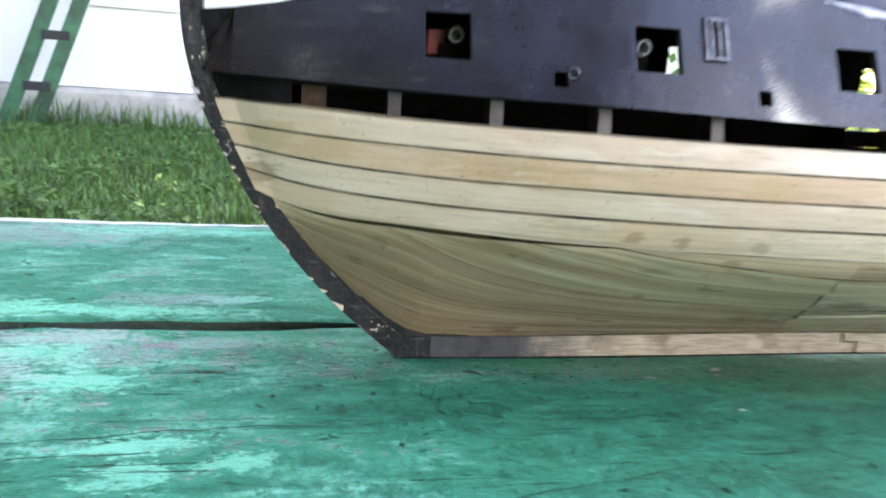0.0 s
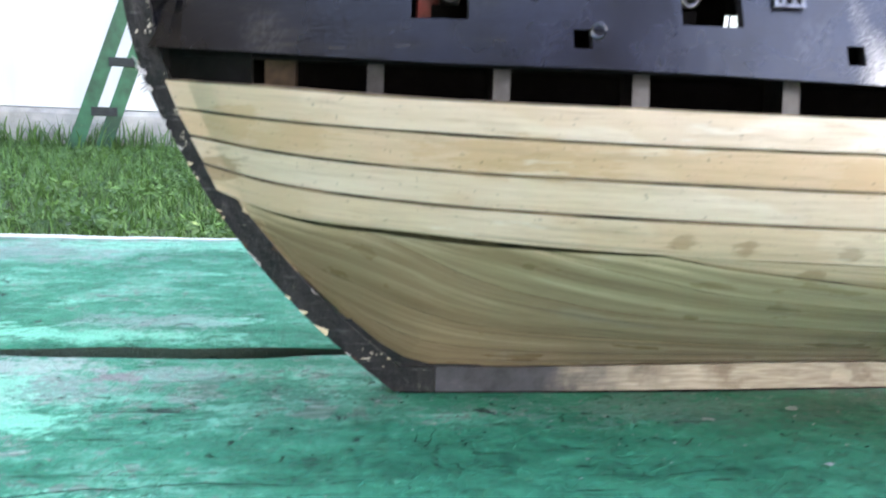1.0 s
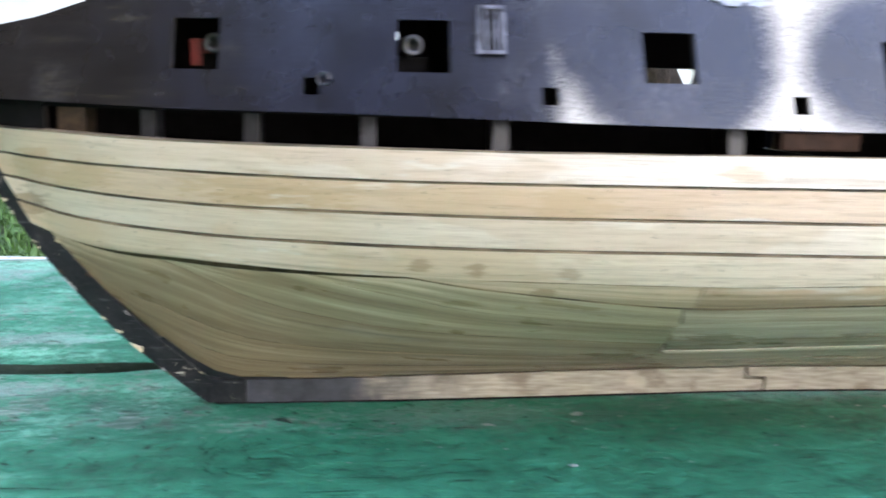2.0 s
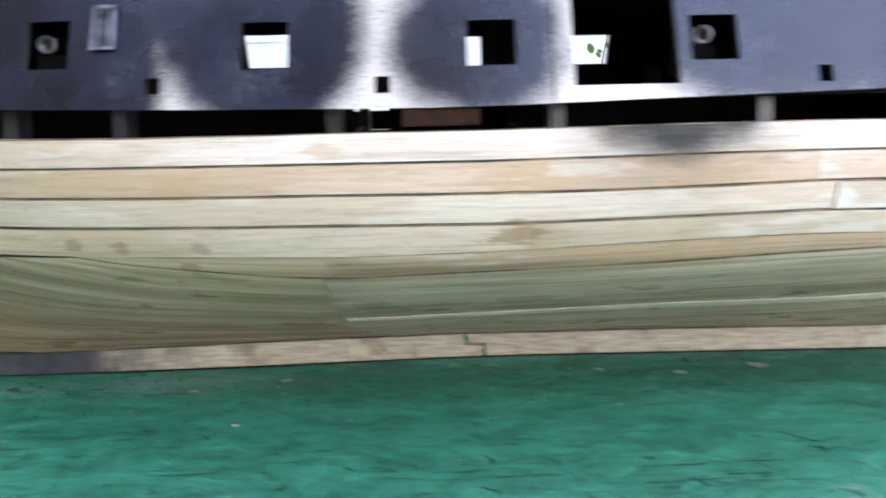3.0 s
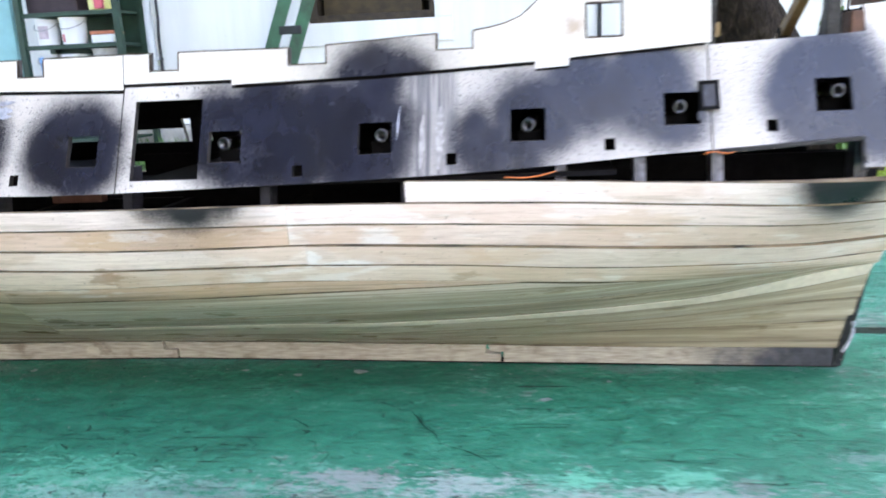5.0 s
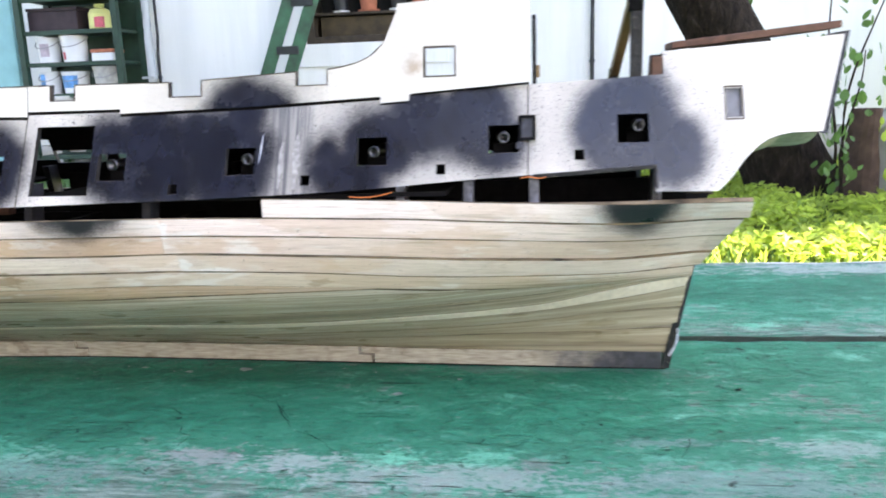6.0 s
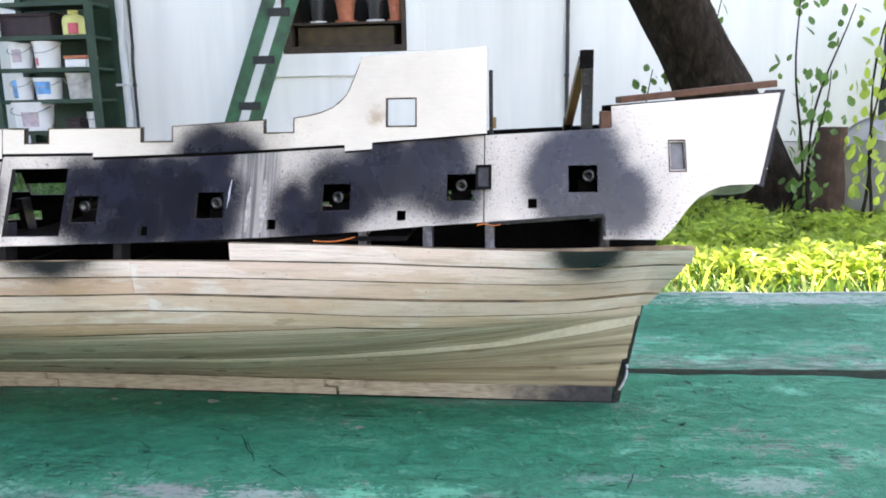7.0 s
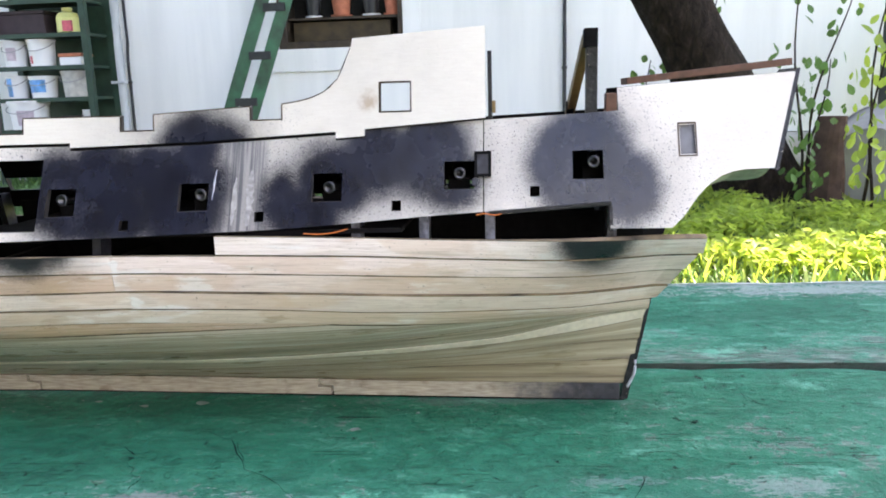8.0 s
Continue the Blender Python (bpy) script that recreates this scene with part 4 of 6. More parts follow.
def line(X, Z):
    return lambda x: curve(x, X, Z) if X[0] < x < X[-1] else float(np.interp(x, X, Z))


def under(*lines):
    """The lowest of several seams."""
    return lambda x: min(f(x) for f in lines)


def rabbet(x):
    return float(np.interp(x, RABBET_X, RABBET_Z))


def stem_start(zl, zh):
    """Where a plank runs into the stem."""
    x = 0.0
    for _ in range(60):
        x += 0.5 * (curve((zl(x) + zh(x)) / 2, STEM_Z, STEM_X) + .0034 - x)
    return x


def stem_rake(zl, zh):
    x = stem_start(zl, zh)
    return curve(zh(x), STEM_Z, STEM_X) - curve(zl(x), STEM_Z, STEM_X)


rnd = random.Random(4)
# strakes from the top down: upper seam, lower seam, butts, a tint for each length
for hi, lo, cuts, tints in (("t0", "t1", (.2690, .4440), ((1, .97, .95),)), ("t1", "s1", (-.0535, .2303, .4405), ((1, .96, .92), (1, .93, .90))),
                            ("s1", "s2", (-.0490, .2303, .4365), ((.86, .72, .60), (.88, .80, .74))), ("s2", "s3", (-.0445, .2352, .4325), ((.95, .91, .84), (.82, .77, .70))),
                            ("s3", "s4", (-.0400, .1655, .4285), ((.90, .84, .74), (.80, .74, .64)))):
    for a, c, tint in zip(cuts, cuts[1:], tints):
        a, bow = (stem_start(seam(lo), seam(hi)), stem_rake(seam(lo), seam(hi))) if a < 0 else (a, 0)
        strake(a + .0001, c - .0001, seam(lo), seam(hi), ship, rnd.uniform(-.0003, .0005), rake=(bow, .0035 if c > .43 and hi != "t0" else 0), tint=tint)
S4, A, B, C, D, E = seam("s4"), line(A_X, A_Z), line(B_X, B_Z), line(C_X, C_Z), line(D_X, D_Z), line(E_X, E_Z)
F, G = line(F_X, F_Z), line(G_X, G_Z)
B_FORE, BOW1, BOW2, BOW3 = line(B_FORE_X, B_FORE_Z), line(BOW1_X, BOW1_Z), line(BOW2_X, BOW2_Z), line(BOW3_X, BOW3_Z)


def first(f, x0):
    """A seam that begins at x0; before it the main seam holds."""
    return lambda x: S4(x) if x < x0 else min(S4(x), f(x))


# the narrow stealer amidships, then the bottom planks of the bow and of the run
strake(.0515, .1180, A, S4, ship, -.0003, tint=(.76, .68, .56))
strake(.1182, .3085, A, S4, ship, -.0003, tint=(.74, .61, .50))
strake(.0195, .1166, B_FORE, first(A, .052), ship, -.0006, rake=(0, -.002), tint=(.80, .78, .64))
# the darker tints low on the bow carry shade in the colour
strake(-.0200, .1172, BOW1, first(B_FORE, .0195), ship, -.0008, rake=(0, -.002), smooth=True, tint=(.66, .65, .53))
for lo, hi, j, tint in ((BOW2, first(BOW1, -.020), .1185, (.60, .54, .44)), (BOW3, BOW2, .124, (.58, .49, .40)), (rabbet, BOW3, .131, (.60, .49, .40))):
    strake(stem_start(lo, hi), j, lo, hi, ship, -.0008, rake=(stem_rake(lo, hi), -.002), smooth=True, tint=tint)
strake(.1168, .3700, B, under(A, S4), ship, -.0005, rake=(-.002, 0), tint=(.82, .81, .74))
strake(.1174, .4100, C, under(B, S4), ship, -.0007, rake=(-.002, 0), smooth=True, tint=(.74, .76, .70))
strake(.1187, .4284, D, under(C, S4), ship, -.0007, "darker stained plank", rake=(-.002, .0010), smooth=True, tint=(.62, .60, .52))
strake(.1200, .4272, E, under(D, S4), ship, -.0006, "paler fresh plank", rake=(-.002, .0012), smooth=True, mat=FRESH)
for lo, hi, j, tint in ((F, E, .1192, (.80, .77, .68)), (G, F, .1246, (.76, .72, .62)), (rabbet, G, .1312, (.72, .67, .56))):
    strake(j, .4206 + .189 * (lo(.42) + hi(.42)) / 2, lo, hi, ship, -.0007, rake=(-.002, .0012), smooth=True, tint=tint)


def seam_line(x0, x1, wide):
    """Old glue filling the step under a plank."""
    mid, half = (x0 + x1) / 2, (x1 - x0) / 2
    def deep(x):
        return wide * max(.15, 1 - ((x - mid) / half) ** 2) * (1 + .5 * noise.noise((x * 90, 2, 2)))
    ob = strake(x0, x1, lambda x: seam("s4")(x) - deep(x) - .0003, lambda x: seam("s4")(x) + .0002, ship, -.0004, smooth=True, mat=SEAM)
    ob.name = "seam_glue"


seam_line(-.038, .062, .0013)
seam_line(.262, .368, .0009)
for ob in [o for o in ship.children if o.name.startswith("plank")]:
    twin = new("plank", ob.data)
    twin.parent, twin.scale, twin.color = ship, (1, -1, 1), ob.color

part("deadwood", extrude_outline([(-.014, .0185), (-.004, .0092), (.004, .0072), (.022, .0072), (.014, .0100), (-.006, .0215)], -.0024, .0024), BLACK, ship)


# upper sides
PORT = .0111
PORTS = [(-.0006, .0895), (.0497, .0897), (.1010, .0886), (.1523, .0884), (.2026, .0886), (.2525, .0895), (.3019, .0917), (.3502, .0949), (.3967, .0973)]
PORT_H = (.0114, .0110, .0105, .0100, .0099, .0098, .0100, .0098, .0100)
SCUPPERS = [(.0298, .0846), (.0795, .0836), (.1316, .0829), (.2313, .0833), (.2813, .0853), (.3314, .0880), (.3813, .0918)]
HOLES = [(x, x + PORT, z, z + h) for (x, z), h in zip(PORTS, PORT_H)]
HOLES += [(x, x + .0034, z, z + .0036) for x, z in SCUPPERS]
HOLES += [(.1760, .1996, .0836, .1091)]


def low_edge(x):
    if x > .4095:
        return float(np.interp(x, [.4095, .4311, .4348, .4390, .4426, .4480, .4556, .4688, .4794], [.0804, .0800, .0829, .0880, .0923, .0966, .0991, .0993, .1330]))
    return curve(x, [-.057, -.03, 0, .04, .1, .15, .2, .25, .3, .35, .4095], [.0820, .0815, .0809, .0809, .0800, .0796, .0806, .0816, .0832, .0863, .0891])


def top_edge(x):
    if x < .1712:
        return float(np.interp(x, [-.058, -.036, -.02, .0, .067, .0988, .126, .1712], [.0975, .1013, .1060, .1110, .1144, .1140, .1131, .1119]))
    if x < .2094:
        return .1138
    if x < .3100:
        return float(np.interp(x, [.2094, .26, .3100], [.1121, .1131, .1152]))
    if x < .3208:
        return float(np.interp(x, [.3100, .3208], [.1132, .1138]))
    if x < .4138:
        return float(np.interp(x, [.3208, .3646, .4053, .4138], [.1163, .1191, .1206, .1211]))
    return float(np.interp(x, [.4138, .4794], [.1293, .1333]))



for side in (-1, 1):
    near = side < 0
    for a, c in ((-.0575, .1710), (.1714, .3644), (.3648, .4793)) if near else ((-.0575, .1712), (.1712, .3646), (.3646, .4793)):
        panel("side_panel", a, c, low_edge, lambda x: max(top_edge(x), low_edge(x) + .0003), (HOLES + [(.4357, .4411, .1050, .1153)]) if near else ([(.0430, .0520, .0985, .1030), (.0835, .1232, .0902, .1006), (.1235, .1500, .0885, .0948), (.1502, .1625, .0885, .0990), (.1760, .2055, .0892, .0986), (.2790, .2830, .0822, .0842), (.2890, .2915, .0822, .0838), (.3435, .3470, .0882, .0902), (.3530, .3555, .0882, .0900)]), wall_b, .0024, PLY, ship,
              "plywood side with square gun ports, sprayed black in clouds" if near else "", side, breaks=(.2094, .3100, .3208, .4095, .4138, .4311, .4688))


def bulwark_b(x, z):
    return wall_b(x, .113) - 0.2 * (z - .113) + .0003


NOTCHES = ((.0300, .0390), (.0780, .0870), (.1316, .1411), (.1811, .1907), (.2292, .2413), (.2784, .2897))


def bulwark_top(x):
    for a, c in NOTCHES:
        if a < x < c:
            return .1190 + (.0026 if a > .27 else 0)
    if x > .2897:
        return float(np.interp(x, [.2897, .2965, .3031, .3076, .3105, .3130, .3148, .3158, .3165, .3657], [.1272, .1281, .1297, .1322, .1352, .1388, .1420, .1462, .1501, .1531]))
    return float(np.interp(x, [0, .17, .235, .279], [.1247, .1250, .1245, .1268]))


cuts = tuple(v for pair in NOTCHES for v in pair) + (.2094, .3100, .3208, .3165)
bulwarks = []
for a, c in ((-.004, .1711), (.1714, .3655)):
    bulwarks.append(panel("bulwark", a, c, lambda x: top_edge(x) + (.0012 if x < .31 else .0008), bulwark_top, [(.3267, .3377, .1234, .1335)], bulwark_b, .0022, TOP_PLY, ship,
          "pale plywood bulwark with notches", -1, breaks=cuts))


def side_of(x, b):
    """The sheet to which a rim belongs."""
    return ship if b is not bulwark_b else bulwarks[int(x > .1712)]


def rim_strip(x0, x1, z0, z1, b, name="burnt_rim"):
    bm = bmesh.new()
    lay = [[bm.verts.new((x, -(b(x, z) + d), z)) for x, z in ((x0, z0), (x1, z0), (x1, z1), (x0, z1))] for d in (.00012, -.0006)]
    bm.faces.new(lay[0])
    bm.faces.new(lay[1][::-1])
    for i in range(4):
        j = (i + 1) % 4
        bm.faces.new((lay[0][i], lay[1][i], lay[1][j], lay[0][j]))
    part(name, bm, BURNT, side_of(x0, b))


for x0, x1, z0, z1, w, b in ((.3267, .3377, .1234, .1335, .00055, bulwark_b), (.4355, .4413, .1047, .1156, .0005, wall_b)):
    rim_strip(x0 - w, x0, z0 - w, z1 + w, b)
    rim_strip(x1, x1 + w, z0 - w, z1 + w, b)
    rim_strip(x0 + .00001, x1 - .00001, z1, z1 + w * 1.2, b)
    rim_strip(x0 + .00001, x1 - .00001, z0 - w, z0, b)
def burnt_edge(xs):
    """The scorched upper rim of the cut plywood."""
    bm = bmesh.new()
    rows = []
    for x in xs:
        z = bulwark_top(x)
        w = .00035 + .00025 * noise.noise((x * 200, 1, 1))
        rows.append([bm.verts.new((x, -(bulwark_b(x, zz) + d), zz)) for d, zz in ((.0001, z - w), (.0001, z + .00008), (-.0022, z + .00008), (-.0022, z - w))])
    for A, B in zip(rows, rows[1:]):
        for k in range(4):
            bm.faces.new((A[k], B[k], B[(k + 1) % 4], A[(k + 1) % 4]))
    bm.faces.new(rows[0])
    bm.faces.new(rows[-1][::-1])
    part("burnt_rim", bm, BURNT, side_of(xs[0], bulwark_b))


stops = sorted(v for v in cuts[:12]) + [.3163]
for xa, xb in zip([.004] + stops, stops):
    if xb - xa > .004:
        burnt_edge(np.linspace(xa + .0002, xb - .0002, max(4, int((xb - xa) / .004))))
for x in cuts[:12]:
    z0, z1 = sorted((bulwark_top(x - .0004), bulwark_top(x + .0004)))
    inside = -.0005 if bulwark_top(x - .0004) > bulwark_top(x + .0004) else .0005
    rim_strip(min(x, x + inside), max(x, x + inside), z0 - .0004, z1 - .0004, bulwark_b)
# dark strip added behind the joint, standing in for the gap's shadow
panel("joint_strip", -.002, .3650, lambda x: top_edge(x) - .002, lambda x: top_edge(x) + .0028, [], lambda x, z: wall_b(x, z) - .0026, .0010, DARK_SHADE_WOOD, ship, "", -1, breaks=cuts)


# dark sheets behind some scuppers stand in for the shade inside
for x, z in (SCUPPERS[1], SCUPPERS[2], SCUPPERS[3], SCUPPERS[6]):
    part("shade_backing", box(x - .003, x + .0075, -(wall_b(x, z) - .0050), -(wall_b(x, z) - .0060), z - .0015, z + .0050), DARK_SHADE_WOOD, ship)


part("opening_frame", beam((.3665, -(wall_b(.3665, .0868) + .0003), .0866), (.4100, -(wall_b(.41, .0886) + .0003), .0889), .0016, .0014, .0002), BLACK, ship)
part("opening_frame", beam((.4098, -(wall_b(.41, .082) + .0003), .0790), (.4098, -(wall_b(.41, .0886) + .0003), .0882), .0014, .0014, .0002), BLACK, ship)


# inside: frames, decks, stern
def cross_plate(x, z0, z1, b, thick, inset, name, mat, n=10):
    bm = bmesh.new()
    ring = []
    for xx in (x, x + thick):
        row = [(xx, -(b(xx, z) - inset), z) for z in np.linspace(z0, z1, n)] + [(xx, b(xx, z) - inset, z) for z in np.linspace(z1, z0, n)]
        ring.append([bm.verts.new(p) for p in row])
    A, B = ring
    bm.faces.new(A)
    bm.faces.new(B[::-1])
    for i in range(len(A)):
        j = (i + 1) % len(A)
        bm.faces.new((A[i], B[i], B[j], A[j]))
    return part(name, bm, mat, ship)


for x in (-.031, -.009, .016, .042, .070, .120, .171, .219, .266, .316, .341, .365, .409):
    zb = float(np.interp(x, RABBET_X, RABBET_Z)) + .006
    cross_plate(x, zb, .070, plank_b, .0030, .0028, "frame", DARK_SHADE_WOOD)
    for side in (-1, 1):
        b0, b1 = min(wall_b(x, .080), plank_b(x, .072) - .0008) - .0032, wall_b(x, .088)
        bm = bmesh.new()
        vs = []
        for xx in (x, x + (.0065 if x < -.02 else .0034)):
            for b, z in ((b0, .0685), (b0 - .007, .0685), (b1 - .0105, .0875), (b1 - .0032, .0875)):
                vs.append(bm.verts.new((xx, side * (b - (.0003 if z < .08 else 0)), z)))
        for q in ((0, 1, 2, 3), (7, 6, 5, 4), (0, 4, 5, 1), (1, 5, 6, 2), (2, 6, 7, 3), (3, 7, 4, 0)):
            bm.faces.new([vs[i] for i in q])
        part("frame_head", bm, BURNT if x < -.02 else SMEARED if x > .30 else HEAD, ship)


def deck(z, x0, x1, inset, name, thick=.0015, far=None):
    """A deck from side to side, or from the near side to the line y = far."""
    bm = bmesh.new()
    xs = np.linspace(x0, x1, 40)
    lay = []
    for zz in (z, z - thick):
        lay.append([[bm.verts.new((x, s * max(.001, wall_b(x, zz) - inset) if s < 0 or far is None else far, zz)) for s in (-1, 1)] for x in xs])
    T, B = lay
    for i in range(len(xs) - 1):
        bm.faces.new((T[i][0], T[i + 1][0], T[i + 1][1], T[i][1]))
        bm.faces.new((B[i][0], B[i][1], B[i + 1][1], B[i + 1][0]))
        for k in (0, 1):
            bm.faces.new((T[i][k], B[i][k], B[i + 1][k], T[i + 1][k]))
    for i in (0, -1):
        bm.faces.new((T[i][0], T[i][1], B[i][1], B[i][0]))
    return part(name, bm, DARK_SHADE_WOOD, ship)


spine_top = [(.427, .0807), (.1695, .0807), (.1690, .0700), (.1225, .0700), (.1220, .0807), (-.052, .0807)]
part("spine", extrude_outline([(x, z + .003) for x, z in zip((-.052, -.046, -.034, -.025, -.015, -.003, .006, .05), (.0745, .058, .042, .032, .022, .012, .0078, .0078))] + [(.416, .0078), (.427, .045)] + spine_top, -.0010, .0010), DARK_SHADE_WOOD, ship)
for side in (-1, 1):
    panel("bow_filler", -.0545, -.0335, lambda x: .0735, lambda x: .0835, [], lambda x, z: min(wall_b(x, .083), plank_b(x, .075)) - .0018, .003, DARK_SHADE_WOOD, ship, "", side)
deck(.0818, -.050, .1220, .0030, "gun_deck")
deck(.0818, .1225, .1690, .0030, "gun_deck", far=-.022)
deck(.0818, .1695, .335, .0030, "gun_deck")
# added sheets that keep light from the far side out of the gaps
part("light_stop", box(.320, .4085, .010, .0115, .050, .0890), DARK_SHADE_WOOD, ship)
part("light_stop", box(.0580, .0760, -.0015, 0, .0835, .1090), DARK_SHADE_WOOD, ship)
part("light_stop", box(.1610, .1665, .0290, .0305, .0835, .1090), DARK_SHADE_WOOD, ship)
part("light_stop", box(.1300, .1740, .0430, .0440, .0600, .0835), DARK_SHADE_WOOD, ship)
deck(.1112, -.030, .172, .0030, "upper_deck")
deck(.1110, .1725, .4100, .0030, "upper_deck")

def wall_patch(name, pts, mat, label="", lift=.0005, parent=None):
    """A thin flat scrap stuck on the side, given by its outline in x and z."""
    bm = bmesh.new()
    lay = [[bm.verts.new((x, -(wall_b(x, z) + d), z)) for x, z in pts] for d in (lift, min(-.0002, lift - .0006))]
    bm.faces.new(lay[0])
    bm.faces.new(lay[1][::-1])
    for i in range(len(pts)):
        j = (i + 1) % len(pts)
        bm.faces.new((lay[0][i], lay[1][i], lay[1][j], lay[0][j]))
    return part(name, bm, mat, parent or ship, label)


# stern: counter below, raked transom, cap plank
bm = bmesh.new()
prof = [(x, low_edge(x) + .0004) for x in (.4300, .4311, .4348, .4390, .4426, .4480, .4556, .4640, .4690)]
belly = [math.cos(a) for a in np.linspace(math.pi, 0, 11)]
rows = [[[bm.verts.new((x, s * (wall_b(x, z) - .0025), z + d - .0075 * (1 - s * s) * min(1, (x - .428) / .012))) for s in belly] for d in (0, .0012)] for x, z in prof]
for A, B in zip(rows, rows[1:]):
    for i in range(10):
        bm.faces.new((A[0][i], B[0][i], B[0][i + 1], A[0][i + 1]))
        bm.faces.new((A[1][i], A[1][i + 1], B[1][i + 1], B[1][i]))
    for i in (0, 10):
        bm.faces.new((A[0][i], A[1][i], B[1][i], B[0][i]))
for A in (rows[0], rows[-1]):
    for i in range(10):
        bm.faces.new((A[0][i], A[0][i + 1], A[1][i + 1], A[1][i]))
part("counter", bm, COUNTER, ship, "bent pale plywood under the stern")
bm = bmesh.new()
vs = []
for dx in (.0003, .0017):
    for z in (.0985, .1345):
        x = .4688 + (z - .0991) / .0342 * .0106 + dx
        for s in (-1, 1):
            vs.append(bm.verts.new((x, s * (wall_b(x, z) - .0002), z)))
for q in ((0, 1, 3, 2), (4, 6, 7, 5), (0, 4, 5, 1), (2, 3, 7, 6), (0, 2, 6, 4), (1, 5, 7, 3)):
    bm.faces.new([vs[i] for i in q])
part("transom", bm, BLACK, ship, "dark brown raked transom board")
part("cap_plank", beam((.418, -.004, .1316), (.4775, -.004, .1368), .018, .0026, .0004), RED_WOOD, ship, "reddish plank lying on the poop")
wall_patch("window_pane", [(.4355, .1047), (.4413, .1047), (.4413, .1156), (.4355, .1156)], PANE, "grey stern window", -.0012)
part("block", box(.4095, .4135, -.0215, -.014, .1195, .1275, .0006), RED_WOOD, ship)
part("post", box(.4022, .4064, -.0215, -.0165, .1190, .1440, .0004), BLACK, ship)
part("brace_cap", box(.4014, .4064, -.0220, -.0160, .1440, .1508, .0004), DARK_SHADE_WOOD, ship)
part("brace", beam((.4028, -.0175, .1475), (.3985, .0160, .1190), .0034, .0034, .0003), GOLD_WOOD, ship, "varnished diagonal brace")
part("foot_pin", beam((.3985, .0120, .1085), (.3985, .0120, .1245), .0030, .0030, .0003), DARK_SHADE_WOOD, ship)
part("bulkhead_edge", box(.3662, .3677, -.0235, -.0195, .1190, .1440, .0002), BLACK, ship)
part("glue_lump", box(.3677, .3690, -.0235, -.0215, .1215, .1260, .0004), GOLD_WOOD, ship)



def port_lid(x0, x1, z0, z1, slats, board, mat, share, label):
    """A small lid glued flat on the side: a thin board with a frame of bars and slats."""
    w = (x1 - x0) * share
    lid = wall_patch("port_lid", [(x0, z0), (x1, z0), (x1, z1), (x0, z1)], board, label, .0006)
    for x in (x0, x1 - w):
        wall_patch("lid_bar", [(x, z0), (x + w, z0), (x + w, z1), (x, z1)], mat, lift=.0011, parent=lid)
    for z in (z0, z1 - w):
        wall_patch("lid_bar", [(x0 + w, z), (x1 - w, z), (x1 - w, z + w), (x0 + w, z + w)], mat, lift=.0010, parent=lid)
    for k in range(slats):
        x = x0 + (x1 - x0) * (k + 1) / (slats + 1)
        wall_patch("lid_bar", [(x - w * .4, z0 + w), (x + w * .4, z0 + w), (x + w * .4, z1 - w), (x - w * .4, z1 - w)], mat, lift=.0008, parent=lid)


port_lid(.0664, .0722, .0938, .1040, 2, DARK_SHADE_WOOD, SMEARED, .13, "small slatted port lid glued flat")
port_lid(.3613, .3674, .0992, .1081, 0, HEAD, DARK_SHADE_WOOD, .17, "slate painted port lid with a dark rim")
wall_patch("glue_patch", [(.3605, .0962), (.3622, .0966), (.3628, .0984), (.3615, .0990), (.3604, .0982)], HEAD, "", .0009)


def smear(x0, z0, x1, z1, width, mat, seed, label=""):
    """An uneven streak of glue or thick paint on the side."""
    q = random.Random(seed)
    d = Vector((x1 - x0, z1 - z0))
    n = Vector((-d.y, d.x)).normalized()
    fs = np.linspace(0, 1, 12)
    wid = [width * (0.25 + 0.75 * math.sin(math.pi * min(1, max(0.04, f)))) for f in fs]
    up = [Vector((x0, z0)) + d * f + n * w * q.uniform(.3, .75) for f, w in zip(fs, wid)]
    dn = [Vector((x0, z0)) + d * f - n * w * q.uniform(.3, .75) for f, w in zip(fs, wid)]
    pts = up + dn[::-1]
    wall_patch("glue_patch", [(p.x, p.y) for p in pts], mat, label, q.uniform(.0002, .0004))


for k, (x0, z0, x1, z1, w) in enumerate(((.0995, .1106, .1180, .1086, .0011), (.1060, .1094, .1230, .1075, .0016), (.1130, .1090, .1290, .1083, .0012),
                                         (.1160, .1066, .1275, .1070, .0026), (.1195, .1080, .1295, .1078, .0022), (.1205, .1098, .1302, .1108, .0014), (.1240, .1056, .1292, .1060, .0012))):
    smear(x0, z0, x1, z1, w, GLUE, k + 1, "smeared white glue")
smear(.2652, .0935, .2662, .1040, .0005, GLUE, 4, "thin line of white glue")
smear(.2730, .0846, .2738, .1010, .0016, SCRAPE, 11, "pale scraped streak")
smear(.2788, .0842, .2795, .1035, .0026, SCRAPE, 12, "pale scraped streak")
ring = tube([(.0342 + .0013 * math.cos(a), -(wall_b(.0342, .0880) + .0006 + .0004 * math.cos(a)), .0880 + .0013 * math.sin(a)) for a in np.linspace(0, 5.6, 16)], .0003, 6)
part("ring_bolt", ring, GUN, ship, "small metal ring bolt")
part("block", box(.1370, .1560, -.0370, -.0330, .0745, .0785, .0005), RED_WOOD, ship, "reddish wooden block between the frames")
wire = [(.300 + .016 * f, -(wall_b(.300 + .016 * f, .081) + .0008), .0812 + .0014 * f - .0010 * math.sin(f * 3.1)) for f in np.linspace(0, 1, 14)]
part("wire", tube(wire, .00024, 6), WIRE, ship, "orange wire sticking out under the side")
